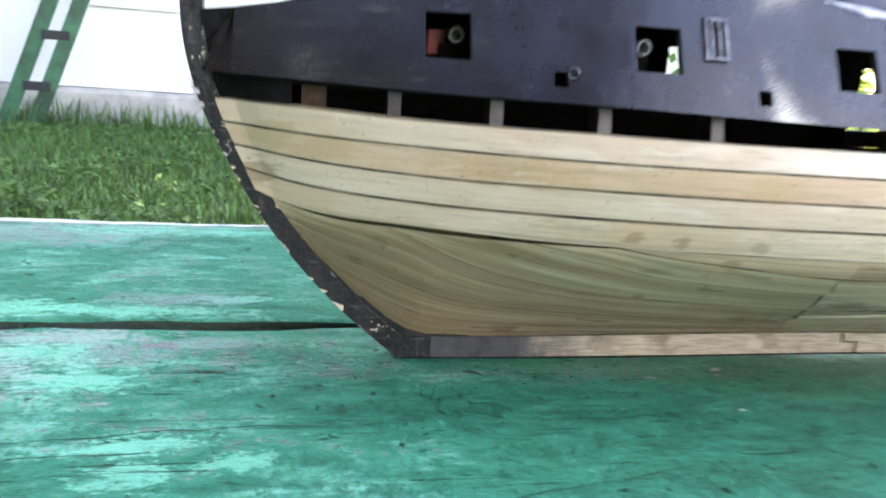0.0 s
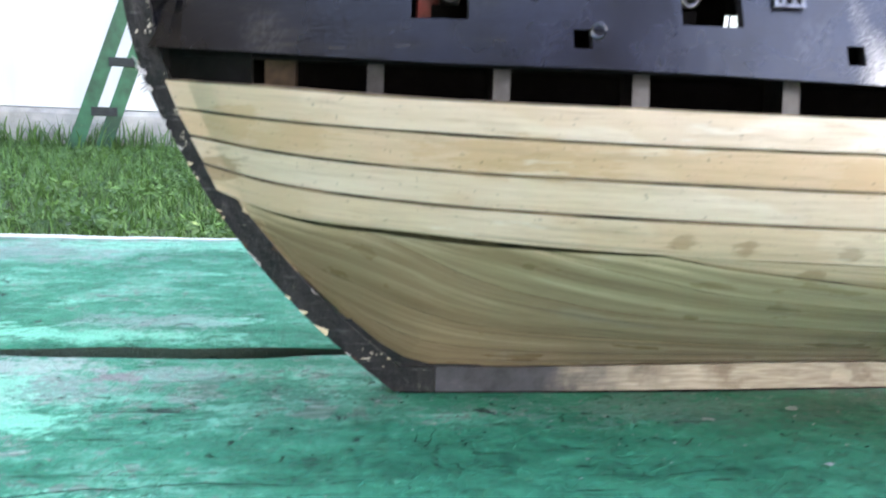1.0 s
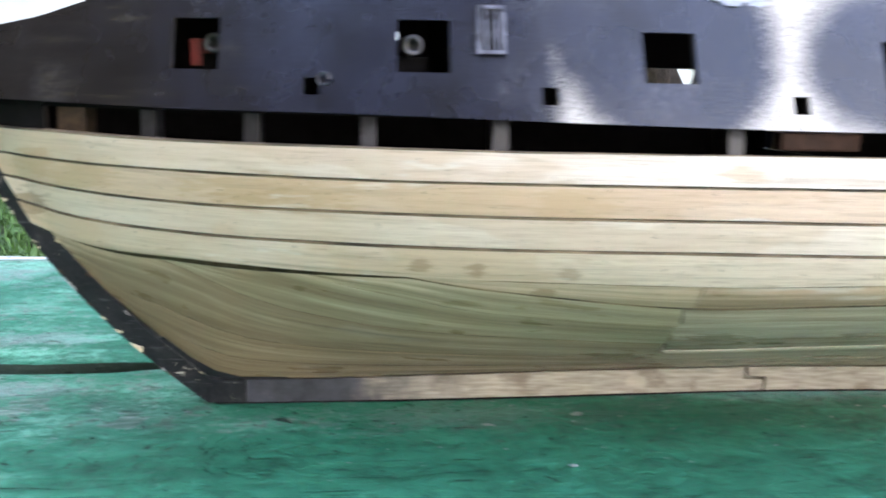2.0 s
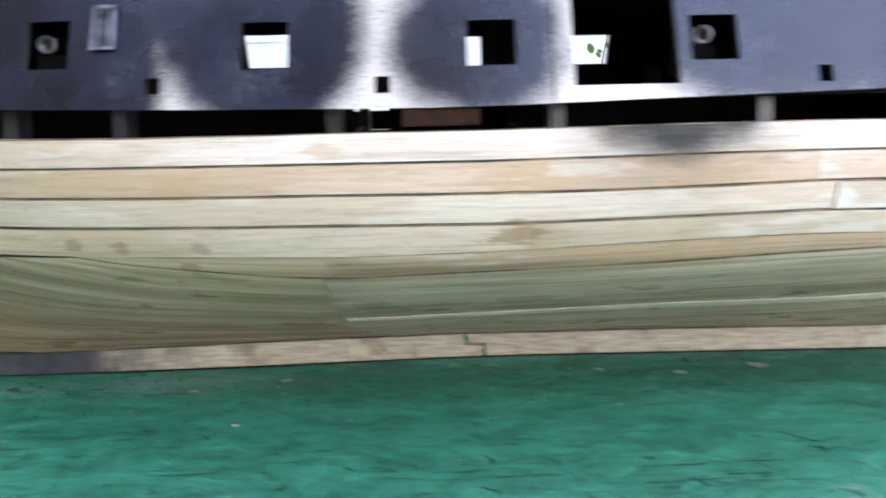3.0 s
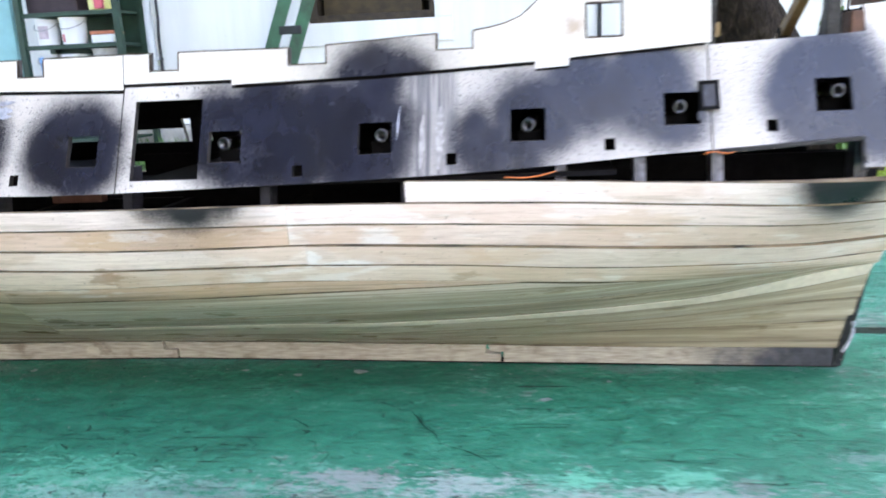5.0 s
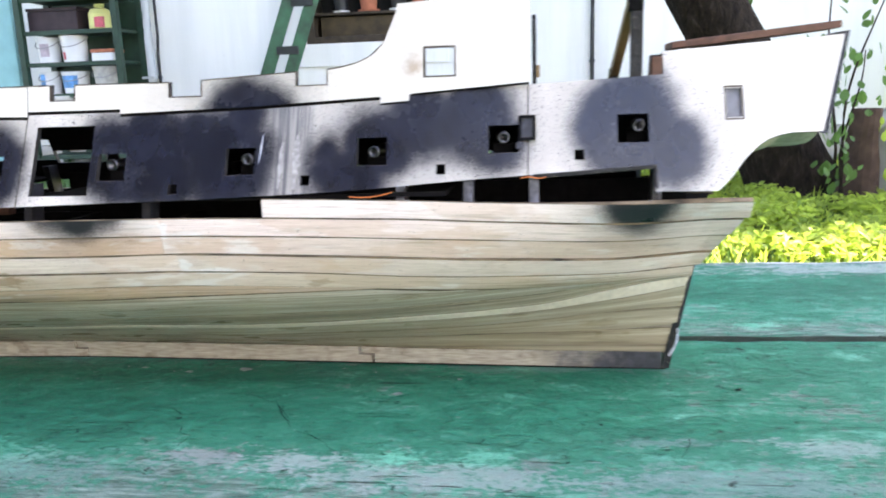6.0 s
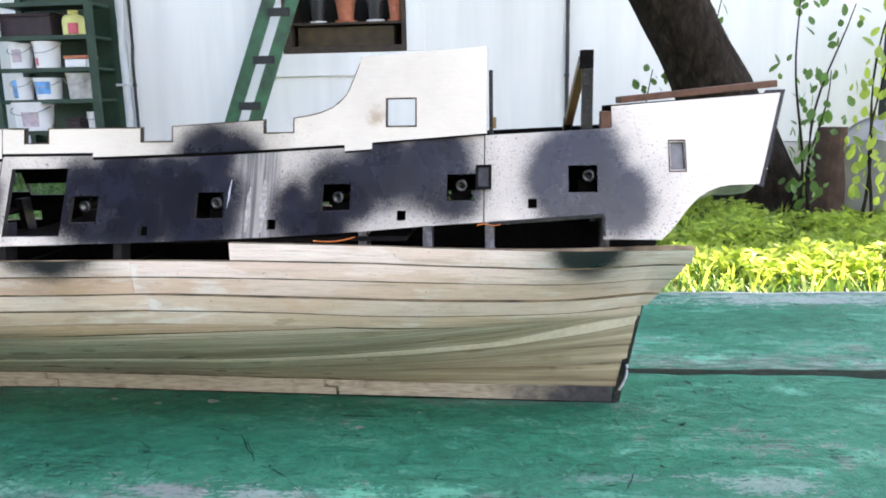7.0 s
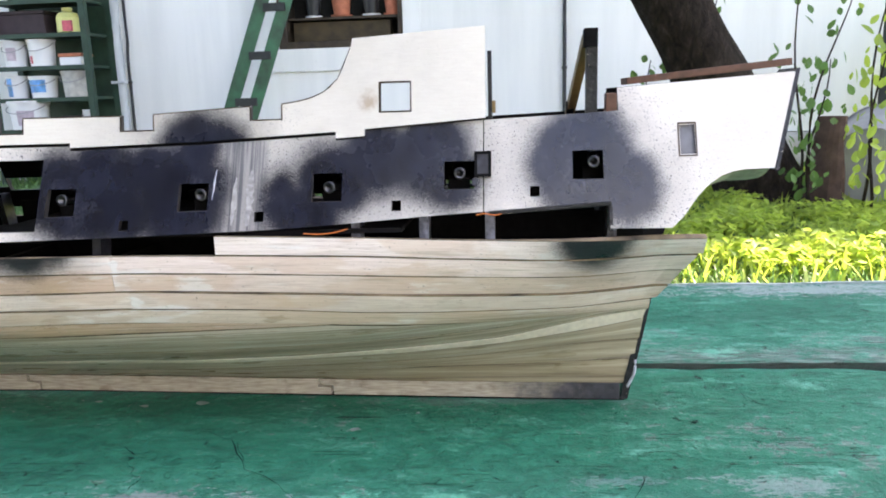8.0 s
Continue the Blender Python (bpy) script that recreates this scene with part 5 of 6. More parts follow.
wire = [(.362 + .009 * f, -(wall_b(.362 + .009 * f, .086) + .0006), low_edge(.362 + .009 * f) - .0009 + .0004 * math.sin(f * 6)) for f in np.linspace(0, 1, 14)]
part("wire", tube(wire, .00022, 6), WIRE, ship, "orange wire sticking out under the side")
srr = random.Random(7)
for k in range(9):
    z = .0725 + .0007 * k
    a = Vector((curve(z, STEM_Z, STEM_X) + .0008, -.0028 + .0004 * k % .002, z))
    part("splinter", tube([a, a + Vector((-.0012, -.0006, .0002)), a + Vector((-.0014 - srr.uniform(0, .0014), -.0010, srr.uniform(-.001, .0018)))], [.0005, .0003, .0001], 5), SCRAPE, stem_post)


def chip(z, h, deep, inner, mat):
    """A bare place at the rim of the stem, where the paint has broken off."""
    q = random.Random(int(z * 1e5))
    sign = -1 if inner else 1

    def edge(zz):
        return curve(zz, STEM_Z, STEM_X) + (stem_width(zz) - .0001 if inner else .0001)

    rim = [(edge(z + h * f), z + h * f) for f in (0, .35, .7, 1)]
    back = [(edge(z + h * f) + sign * deep * q.uniform(.4, 1.0) * g, z + h * f) for f, g in ((.8, .6), (.55, 1), (.3, .9), (.12, .5))]
    part("chip", extrude_outline(rim + back, -.00292 - q.uniform(0, .00006), .00292), mat, stem_post, "bare wood where the paint is chipped")


chip(.0150, .0030, .0024, False, PALE_WOOD)
chip(.0205, .0012, .0016, False, PALE_WOOD)
for k in range(26):
    chip(srr.uniform(.004, .075), srr.uniform(.0006, .0022), srr.uniform(.0004, .0013), k % 3 == 0, srr.choice((PALE_WOOD, SCRAPE, SCRAPE, BURNT)))


# ---- cannons behind the ports ----
def cannon():
    c = thing("cannon", "small grey metal model cannon behind a gun port", "cannon", group="cannons at the gun ports")
    barrel = [(0, .018), (.0012, .0182), (.0016, .0175), (.0024, .0165), (.0024, .012), (.0019, .011), (.0017, .002), (.0022, .0012), (.0023, 0), (.0013, 0), (.0011, .004), (0, .004)]
    part("barrel", lathe([(r, z) for r, z in barrel], 18, None, pose(0, .0, .0052, -90, 0, 0)), GUN, c, smooth=True)
    part("carriage", box(-.0040, .0040, .004, .015, -.0040, .0030, .0004), DARK_SHADE_WOOD, c)
    return c


part("gun_block", box(.0013, .0060, -(wall_b(.003, .095) - .0100), -(wall_b(.003, .095) - .0140), .0905, .0968, .0004), RED_PAINT, ship, "red painted block inside the foremost port")
first = cannon()
spots = [(0, .0085, .0065), (1, .0035, .0062), (4, .0040, .0060), (5, .0072, .0058), (6, .0055, .0050), (7, .0055, .0056), (8, .0078, .0062)]
for n, (i, dx, dz) in enumerate(spots):
    x, z = PORTS[i]
    y = -(wall_b(x, z + .005) - .0035)
    m = pose(x + dx, y, z + dz - .0052 - .0004, 0, 0, 6 if n % 2 else -5)
    if n == 0:
        first.matrix_basis = m
    else:
        copy_thing(first, m)

# ---- ground and house ----
bm = bmesh.new()
bmesh.ops.create_grid(bm, x_segments=80, y_segments=80, size=150)
bmesh.ops.transform(bm, matrix=pose(0, 0, GROUND), verts=bm.verts)
tagged(ob_from("ground", bm, SOIL), "flat garden soil under grass", "ground", kind="structure")

# the wall, with an opening for the window
WIN_X0, WIN_X1, WIN_Z0, WIN_Z1 = -1.243, -0.394, 0.472, 1.45
bm = bmesh.new()
for x0, x1, z0, z1 in ((-3.9, WIN_X0, -0.165, 2.9), (WIN_X1, 3.4, -0.165, 2.9), (WIN_X0, WIN_X1, -0.165, WIN_Z0), (WIN_X0, WIN_X1, WIN_Z1, 2.9)):
    add_box(bm, x0, x1, WALL_Y, WALL_Y + 0.22, z0, z1)
tagged(ob_from("wall_house", bm, PAINT), "white painted house wall with faint streaks", "wall", kind="structure")
bm = bmesh.new()
nx = 90
grid = []
for i in range(nx + 1):
    x = -3.9 + 7.3 * i / nx
    w = 0.012 * noise.noise((x * 3, 0, 0))
    grid.append([bm.verts.new((x, y, z)) for y, z in ((WALL_Y + 0.22, GROUND - 0.05), (WALL_Y - 0.045 + w, GROUND - 0.05), (WALL_Y - 0.040 + w, -0.20), (WALL_Y - 0.025 + w, -0.172 + w * 0.5), (WALL_Y + 0.22, -0.168))])
for A, B in zip(grid, grid[1:]):
    for k in range(5):
        bm.faces.new((A[k], B[k], B[(k + 1) % 5], A[(k + 1) % 5]))
bm.faces.new(grid[0][::-1])
bm.faces.new(grid[-1])
tagged(ob_from("plinth", bm, CONCRETE), "rough grey rendered plinth of the house", "plinth", kind="structure")
for n, (x0, x1, z, out, h) in enumerate(((-1.36, -0.272, 0.320, 0.016, 0.150), (-0.388, -0.272, 0.472, 0.014, 1.00))):
    tagged(ob_from("trim", box(x0, x1, WALL_Y - out, WALL_Y - 0.002, z, z + h, 0.004), PAINT), "white wooden trim board", "trim", kind="structure")
tagged(ob_from("roof", beam((-4.2, WALL_Y + 1.6, 3.3), (3.7, WALL_Y + 1.6, 3.3), 4.4, 0.2), STUMP), "dark roof edge over the wall", "roof", kind="structure")
for x0, x1, y0, y1 in ((-3.9, -3.68, WALL_Y + 0.22, 8.2), (3.18, 3.4, WALL_Y + 0.22, 8.2), (-3.9, 3.4, 8.2, 8.4)):
    tagged(ob_from("wall_back", box(x0, x1, y0, y1, GROUND, 2.9), PAINT), "white painted house wall", "wall", kind="structure")

# unseen pale wall, added to throw fill light onto the hull
tagged(ob_from("wall_bounce", box(0.7, 12, -4.6, -4.4, GROUND, 4.0), BOUNCE), "unseen pale blue wall added to bounce light onto the hull", "wall", kind="structure")
# two unseen dark walls, added to hold back low light from the left
tagged(ob_from("wall_block", box(-9, 0.696, -4.6, -4.4, GROUND, 7.5), LIGHT_BLOCK), "unseen plain dark wall added to block light", "wall", kind="structure")
tagged(ob_from("wall_block_side", box(-2.7, -2.5, -4.39, 2.2, GROUND, 3.2), LIGHT_BLOCK), "unseen plain dark wall added to block light", "wall", kind="structure")
window = new("window_1")
window.matrix_basis = pose(0, 0, 0)
tagged(window, "dark brown wooden window recess", "window", kind="structure")
fw = 0.06
for nm, x0, x1, z0, z1 in (("window_frame", WIN_X0, WIN_X0 + fw, WIN_Z0, WIN_Z1), ("window_frame", WIN_X1 - fw * 0.5, WIN_X1, WIN_Z0, WIN_Z1), ("window_sill", WIN_X0 + fw, WIN_X1 - fw * 0.5, WIN_Z0, WIN_Z0 + 0.045), ("window_frame", WIN_X0 + fw, WIN_X1 - fw * 0.5, WIN_Z1 - fw, WIN_Z1)):
    part(nm, box(x0, x1, WALL_Y - 0.012, WALL_Y + 0.20, z0, z1, 0.004), FRAME_BROWN, window)
part("board", box(WIN_X0 + 0.09, WIN_X1 - 0.09, WALL_Y + 0.05, WALL_Y + 0.16, WIN_Z0 + 0.050, WIN_Z0 + 0.175, 0.004), OCHRE_WOOD, window, "weathered ochre board")
part("shelf", box(WIN_X0 + fw, WIN_X1 - fw * 0.5, WALL_Y + 0.02, WALL_Y + 0.19, WIN_Z0 + 0.186, WIN_Z0 + 0.202, 0.002), FRAME_BROWN, window)
# near-black sheet standing in for the unlit room behind
part("back_panel", box(WIN_X0, WIN_X1, WALL_Y + 0.205, WALL_Y + 0.218, WIN_Z0, WIN_Z1), ROOM_SHADE, window)


def flower_pot(x, y, z, r, h, mat, label):
    p = thing("flower_pot", label, "flower pot", (x, y, z), "pots in the window")
    part("pot", lathe([(0, 0), (r * 0.70, 0), (r * 0.93, h * 0.80), (r, h * 0.80), (r * 1.02, h), (r * 0.92, h), (r * 0.88, h * 0.86), (0, h * 0.86)], 24), mat, p, smooth=False)
    part("saucer", lathe([(0, 0.001), (r * 0.95, 0.001), (r * 1.05, 0.014), (r * 0.98, 0.014), (r * 0.9, 0.005), (0, 0.005)], 24), WHITE_PLASTIC if mat is not TERRACOTTA else TERRACOTTA, p)
    bm = bmesh.new()
    rr = random.Random(int(x * 1000))
    for i in range(40):
        a, l, tilt = rr.uniform(0, 6.28), rr.uniform(0.06, 0.16), rr.uniform(0.1, 0.9)
        leaf_blade(bm, Vector((rr.uniform(-.4, .4) * r, rr.uniform(-.4, .4) * r, h * 0.86)), a, l, tilt, 0.012)
    part("plant", bm, LEAF, p)


def leaf_blade(bm, p, a, l, tilt, w):
    d = Vector((math.cos(a) * math.sin(tilt), math.sin(a) * math.sin(tilt), math.cos(tilt)))
    s = Vector((-math.sin(a), math.cos(a), 0)) * w / 2
    b, c = p + d * l * 0.55 + Vector((0, 0, 0.01 * l)), p + d * l - Vector((0, 0, l * 0.15 * tilt))
    v = [bm.verts.new(q) for q in (p - s * 0.5, p + s * 0.5, b + s, b - s, c)]
    bm.faces.new((v[0], v[1], v[2], v[3]))
    bm.faces.new((v[3], v[2], v[4]))


for x, r, h, mat, lab in ((-1.015, .056, .15, CABLE, "black plastic flower pot on a white saucer"), (-0.82, .072, .17, TERRACOTTA, "terracotta flower pot on a saucer"),
                          (-0.615, .060, .15, CABLE, "black plastic flower pot on a white saucer"), (-0.470, .060, .17, TERRACOTTA, "terracotta flower pot on a saucer")):
    flower_pot(x, WALL_Y + 0.085, WIN_Z0 + 0.202, r, h, mat, lab)

# pipes and cables on the wall
for nm, x, r, mat, lab in (("drain_pipe", -2.385, 0.036, PIPE, "light grey drain pipe on the wall"), ("cable", -2.330, 0.010, CABLE, "black cable down the wall"), ("cable", 0.673, 0.013, CABLE, "black cable down the wall")):
    p = thing(nm, lab, nm.replace("_", " "), (x, WALL_Y - r - 0.004, 0))
    part("pipe" if r > .02 else "cord", tube([(0.010 * (z > 0.5) * (r < .02) * (x < 0) + 0.002 * math.sin(z * 2.3), 0, z) for z in np.linspace(-0.16, 2.8, 30)], r, 12), mat, p, smooth=True)
    for z in (0.28, 1.2, 2.1):
        part("clip", box(-r * 1.3, r * 1.3, -r * 1.15, r + 0.003, z, z + 0.018, 0.002), mat, p)

# ---- the ladder ----
ladder = thing("ladder", "green painted wooden ladder with grey rungs leaning on the wall", "ladder", (0, 0, 0))


def rail_at(z):
    return Vector((-1.622 + 0.352 * (z + 0.40), 4.60 + 0.115 * (z + 0.40), z))


for dx in (-0.081, 0.081):
    a, b = rail_at(GROUND), rail_at(1.95)
    part("rail", beam(a + Vector((dx, 0, 0)), b + Vector((dx, 0, 0)), 0.030, 0.084, 0.005), LADDER, ladder)
for z in (-0.164, 0.128, 0.424, 0.728, 1.030, 1.335, 1.640):
    c = rail_at(z)
    part("rung", box(c.x - 0.050, c.x + 0.095, c.y - 0.036, c.y - 0.016, z - 0.026, z + 0.026, 0.003), RUNG, ladder)

# ---- the green shelves with tins and buckets ----
SX0, SX1, SY0, SY1 = -3.112, -2.428, 4.50, 4.86
shelves = thing("shelf_unit", "dark green wooden shelves full of buckets and tins", "shelves", (0, 0, 0))
for x in (SX0, SX1):
    for y in (SY0, SY1 - 0.04):
        part("post", box(x, x + 0.042, y, y + 0.04, GROUND, 1.30, 0.003), SHELF, shelves)
for z in (-0.215, -0.008, 0.197, 0.401, 0.606, 0.818, 1.03):
    part("shelf_board", box(SX0 + 0.043, SX1 - 0.001, SY0 + 0.041, SY1 - 0.041, z - 0.018, z, 0.003), SHELF, shelves)
    part("shelf_edge", box(SX0 + 0.043, SX1 - 0.001, SY0 + 0.012, SY0 + 0.038, z - 0.028, z, 0.002), SHELF, shelves)
part("back_panel", box(SX0, SX1 + 0.042, SY1 + 0.002, SY1 + 0.012, GROUND, 1.30), SHELF, shelves)
tagged(ob_from("door_1", box(-3.88, -3.386, WALL_Y - 0.05, WALL_Y - 0.004, -0.36, 1.75, 0.006), TEAL), "turquoise painted wooden door", "door", kind="structure")


def bucket(x, y, z, r, h, label, print_mat=None, body=None, span=(-2.1, -1.1, .2, .72)):
    b = thing("bucket", label, "bucket", (x, y, z), "buckets on the shelves")
    pail = part("body", lathe([(0, 0.001), (r * 0.86, 0.001), (r * 0.97, h * 0.88), (r * 1.0, h * 0.88), (r * 1.0, h * 0.93), (r * 0.95, h * 0.93)], 28), body or WHITE_PLASTIC, b, smooth=False)
    part("lid", lathe([(r * 0.95, h * 0.935), (r * 1.05, h * 0.935), (r * 1.05, h), (r * 0.9, h), (r * 0.87, h * 0.975), (0, h * 0.975)], 28), body or WHITE_PLASTIC, b)
    part("handle", tube([(r * 1.03 * math.cos(a), -r * 0.12 - r * 0.9 * math.sin(a) * 0.3 - r * 0.75 * math.sin(a), h * 0.86 - h * 0.30 * math.sin(a)) for a in np.linspace(0.02, math.pi - 0.02, 12)], 0.003, 6), GREY_METAL, b)
    if print_mat:
        bm = bmesh.new()
        rows = []
        for zz in span[2:]:
            rr = r * (0.86 + 0.125 * zz) + 0.0015
            rows.append([bm.verts.new((rr * math.cos(a), rr * math.sin(a), zz * h)) for a in np.linspace(span[0], span[1], 12)])
        for i in range(11):
            bm.faces.new((rows[0][i], rows[0][i + 1], rows[1][i + 1], rows[1][i]))
        part("paper_label", bm, print_mat, pail)
    return b


tagged(ob_from("trim_teal", box(-2.500, -2.446, WALL_Y - 0.03, WALL_Y - 0.002, -0.16, 1.75, 0.004), TEAL), "narrow turquoise painted board beside the shelves", "trim", kind="structure")
FY = 4.61
bucket(-2.962, FY, 0.401, .076, .165, "white plastic bucket with a faded lilac label", LILAC_PRINT, span=(-1.9, -1.0, .25, .75))
bucket(-2.776, FY, 0.401, .087, .172, "white plastic bucket with a lid and a small red mark", RED_PRINT, span=(-2.2, -1.85, .10, .38))
bucket(-2.976, FY, 0.197, .070, .148, "white tin with a blue printed label", BLUE_PRINT, span=(-2.6, -1.55, .08, .92))
bucket(-2.792, FY, 0.197, .090, .142, "white tub with a blue and green printed picture", BLUE_PRINT, span=(-2.4, -.9, .25, .82))
bucket(-2.562, FY, 0.197, .088, .168, "dull white cloth covered bucket", body=RAG)
bucket(-2.905, FY - .02, -0.008, .128, .188, "large white bucket with a grey and pink print", LILAC_PRINT, span=(-1.7, -.8, .15, .66))
bucket(-2.490, FY, -0.008, .046, .120, "small white plastic tub")


def crate(name, label, cat, x0, x1, y0, y1, z, h, mat, lid=None):
    c = thing(name, label, cat, ((x0 + x1) / 2, (y0 + y1) / 2, z))
    w, d = (x1 - x0) / 2, (y1 - y0) / 2
    part("body", box(-w, w, -d, d, 0.001, h, 0.012), mat, c)
    part("lid", box(-w - 0.004, w + 0.004, -d - 0.004, d + 0.004, h + 0.001, h + 0.022, 0.005), lid or mat, c)


crate("storage_box", "dark maroon storage box lying on a shelf", "box", -3.060, -2.700, 4.56, 4.76, 0.606, 0.128, MAROON)
crate("tin_box", "flat white tin with an orange lid", "tin", -2.632, -2.478, 4.56, 4.70, 0.401, 0.055, WHITE_PLASTIC, TERRACOTTA)
crate("tin_box", "small dark tin on a shelf", "tin", -2.68, -2.58, 4.58, 4.70, -0.008, 0.06, MAROON)
bottle = thing("canister", "pale yellow plastic canister with a red label", "canister", (-2.572, 4.62, 0.606))
part("body", lathe([(0, .001), (.068, .001), (.073, .01), (.073, .100), (.060, .128), (.030, .140), (.030, .150), (0, .150)], 20), YELLOW_PLASTIC, bottle)
part("paper_label", box(-.002, .058, -.0745, -.0500, .010, .078, .002), RED_PRINT, bottle)
part("cap", lathe([(0, .164), (.033, .164), (.034, .151), (0, .151)], 16), YELLOW_PLASTIC, bottle)

roll = thing("rolled_mat", "grey green rolled mat lying behind the box", "roll", (-2.82, 4.76, 0.740))
part("body", lathe([(0, -.16), (.030, -.16), (.034, -.155), (.034, .155), (.030, .16), (0, .16)], 18, None, pose(0, 0, 0, 0, 90, 0)), ROLL, roll)
part("strap", lathe([(.035, .04), (.0365, .042), (.0365, .058), (.035, .06)], 18, None, pose(0, 0, 0, 0, 90, 0)), CABLE, roll)

# ---- the leaning tree ----
tree = thing("tree", "tree with a rough brown trunk leaning over the garden", "tree", (1.487, 3.25, GROUND))
spine = [(0.03, 0.0, -0.05), (-0.01, 0, 0.06), (-0.08, -.01, 0.20), (-0.18, -.02, 0.40), (-0.315, -.03, 0.65), (-0.48, -.06, 0.95), (-0.68, -.15, 1.35), (-0.85, -.32, 1.9), (-0.95, -.45, 2.7), (-0.75, -.45, 3.6), (-0.4, -.3, 4.6)]
radii = [0.27, 0.215, 0.190, 0.180, 0.172, 0.160, 0.140, 0.115, 0.095, 0.07, 0.03]


def rough_limb(points, radii, seg=26, sub=6, amount=0.05):
    bm = bmesh.new()
    P = []
    n = len(points)
    for i in range((n - 1) * sub + 1):
        k, f = min(i // sub, n - 2), (i / sub - min(i // sub, n - 2))
        P.append((Vector(points[k]).lerp(Vector(points[k + 1]), f), radii[k] + (radii[k + 1] - radii[k]) * f))
    rings = []
    for p, r in P:
        ring = []
        for a in (2 * math.pi * j / seg for j in range(seg)):
            q = Vector((math.cos(a), math.sin(a), 0))
            ring.append(bm.verts.new(p + q * r * (1 + amount * noise.noise((q.x * 3, q.y * 3, p.z * 2.5)) * 2 + amount * noise.noise((q.x * 9, q.y * 9, p.z * 6)))))
        rings.append(ring)
    for A, B in zip(rings, rings[1:]):
        for j in range(seg):
            bm.faces.new((A[j], A[(j + 1) % seg], B[(j + 1) % seg], B[j]))
    bm.faces.new(rings[-1])
    return bm


part("trunk", rough_limb(spine, radii), BARK, tree, smooth=True)
for pts in (((-.95, -.45, 2.7), (-1.2, .2, 3.5), (-1.1, .9, 4.3), (-1.2, 1.5, 4.9)), ((-.75, -.45, 3.6), (-.1, -.9, 4.2), (.7, -1.5, 4.7), (1.5, -1.9, 5.0)), ((-.95, -.45, 2.7), (-.2, .2, 3.6), (.3, .8, 4.4), (.4, 1.3, 4.9)), ((-.1, -.9, 4.2), (.3, -1.6, 4.6), (.6, -2.2, 5.0)), ((-.75, -.45, 3.6), (.4, .3, 4.2), (1.5, 1.0, 4.6), (2.8, 1.9, 4.9))):
    part("limb", rough_limb(pts, [.075, .055, .035, .015][:len(pts)], 12, 5), BARK, tree, smooth=True)


def leaf_cloud(blobs, count, size, seed):
    """Many small folded leaves, thinner towards the rim of each clump."""
    rr = np.random.RandomState(seed)
    verts, faces = [], []
    per = [max(1, int(count * b[3] * b[4] / sum(q[3] * q[4] for q in blobs))) for b in blobs]
    for (cx, cy, cz, rx, ry, rz), n in zip(blobs, per):
        d = rr.normal(size=(n, 3))
        d /= np.linalg.norm(d, axis=1)[:, None]
        d *= rr.uniform(0, 1, n)[:, None] ** 0.45
        for p in d * (rx, ry, rz) + (cx, cy, cz):
            q = Euler((rr.uniform(-.8, .8), rr.uniform(-.8, .8), rr.uniform(0, 6.3))).to_matrix()
            s = size * rr.uniform(0.7, 1.3)
            k = len(verts)
            for v in ((0, -s, 0), (s * .42, 0, s * .12), (0, s, 0), (-s * .42, 0, s * .12)):
                verts.append(tuple(np.array(p) + np.array(q @ Vector(v))))
            faces += [(k, k + 1, k + 2), (k, k + 2, k + 3)]
    me = bpy.data.meshes.new("crown")
    me.from_pydata(verts, [], faces)
    return me


# crown out of view; its lobes are placed to shade table, lawn and weeds
crr = random.Random(9)
blobs = []
for lobe, n in (((1.30, -1.85, 4.9, 1.35, .80), 34), ((-.23, 1.15, 4.9, 1.9, 1.3), 46), ((2.25, 1.40, 4.9, .35, .28), 11), ((2.95, 2.3, 4.9, .9, .6), 18), ((3.25, 1.45, 4.9, .95, .42), 22), ((2.75, 1.10, 4.9, .40, .12), 9)):
    while n:
        x, y = crr.uniform(-1, 1), crr.uniform(-1, 1)
        if x * x + y * y < 1:
            blobs.append((lobe[0] + lobe[3] * x, lobe[1] + lobe[4] * y, lobe[2] + crr.uniform(-.35, .45), crr.uniform(.45, .8), crr.uniform(.45, .8), crr.uniform(.2, .4)))
            n -= 1
me = leaf_cloud(blobs, 60000, 0.060, 3)
me.materials.append(LEAF)
crown = new("crown", me)
crown.parent = tree


# ---- grass and weeds ----
def grass(name, count, region, seed, lmin, lmax, wide, label, mat):
    rr = np.random.RandomState(seed)
    x0, x1, y0, y1 = region
    x, y = rr.uniform(x0, x1, count), rr.uniform(y0, y1, count)
    a, l = rr.uniform(0, 6.283, count), rr.uniform(lmin, lmax, count)
    tilt = rr.uniform(0.1, 1.0, count)
    w = wide * rr.uniform(.6, 1.2, count)
    dx, dy, dz = np.cos(a) * np.sin(tilt), np.sin(a) * np.sin(tilt), np.cos(tilt)
    sx, sy = -np.sin(a) * w / 2, np.cos(a) * w / 2
    P = np.stack([x, y, np.full(count, GROUND - .004)], 1)
    M = P + np.stack([dx, dy, dz * 1.15], 1) * (l * .55)[:, None]
    T = P + np.stack([dx * 1.1, dy * 1.1, dz * .92], 1) * l[:, None]
    S = np.stack([sx, sy, np.zeros(count)], 1)
    V = np.stack([P - S, P + S, M + S * .8, M - S * .8, T], 1).reshape(-1, 3)
    k = np.arange(count) * 5
    F = [(i, i + 1, i + 2, i + 3) for i in k] + [(i + 3, i + 2, i + 4) for i in k]
    me = bpy.data.meshes.new(name)
    me.from_pydata(V.tolist(), [], F)
    me.materials.append(mat)
    return tagged(new(name, me), label, "grass", kind="stuff")


grass("grass", 90000, (-3.4, 3.4, 1.6, 4.86), 5, .020, .075, .007, "uneven green lawn grass", BLADE)
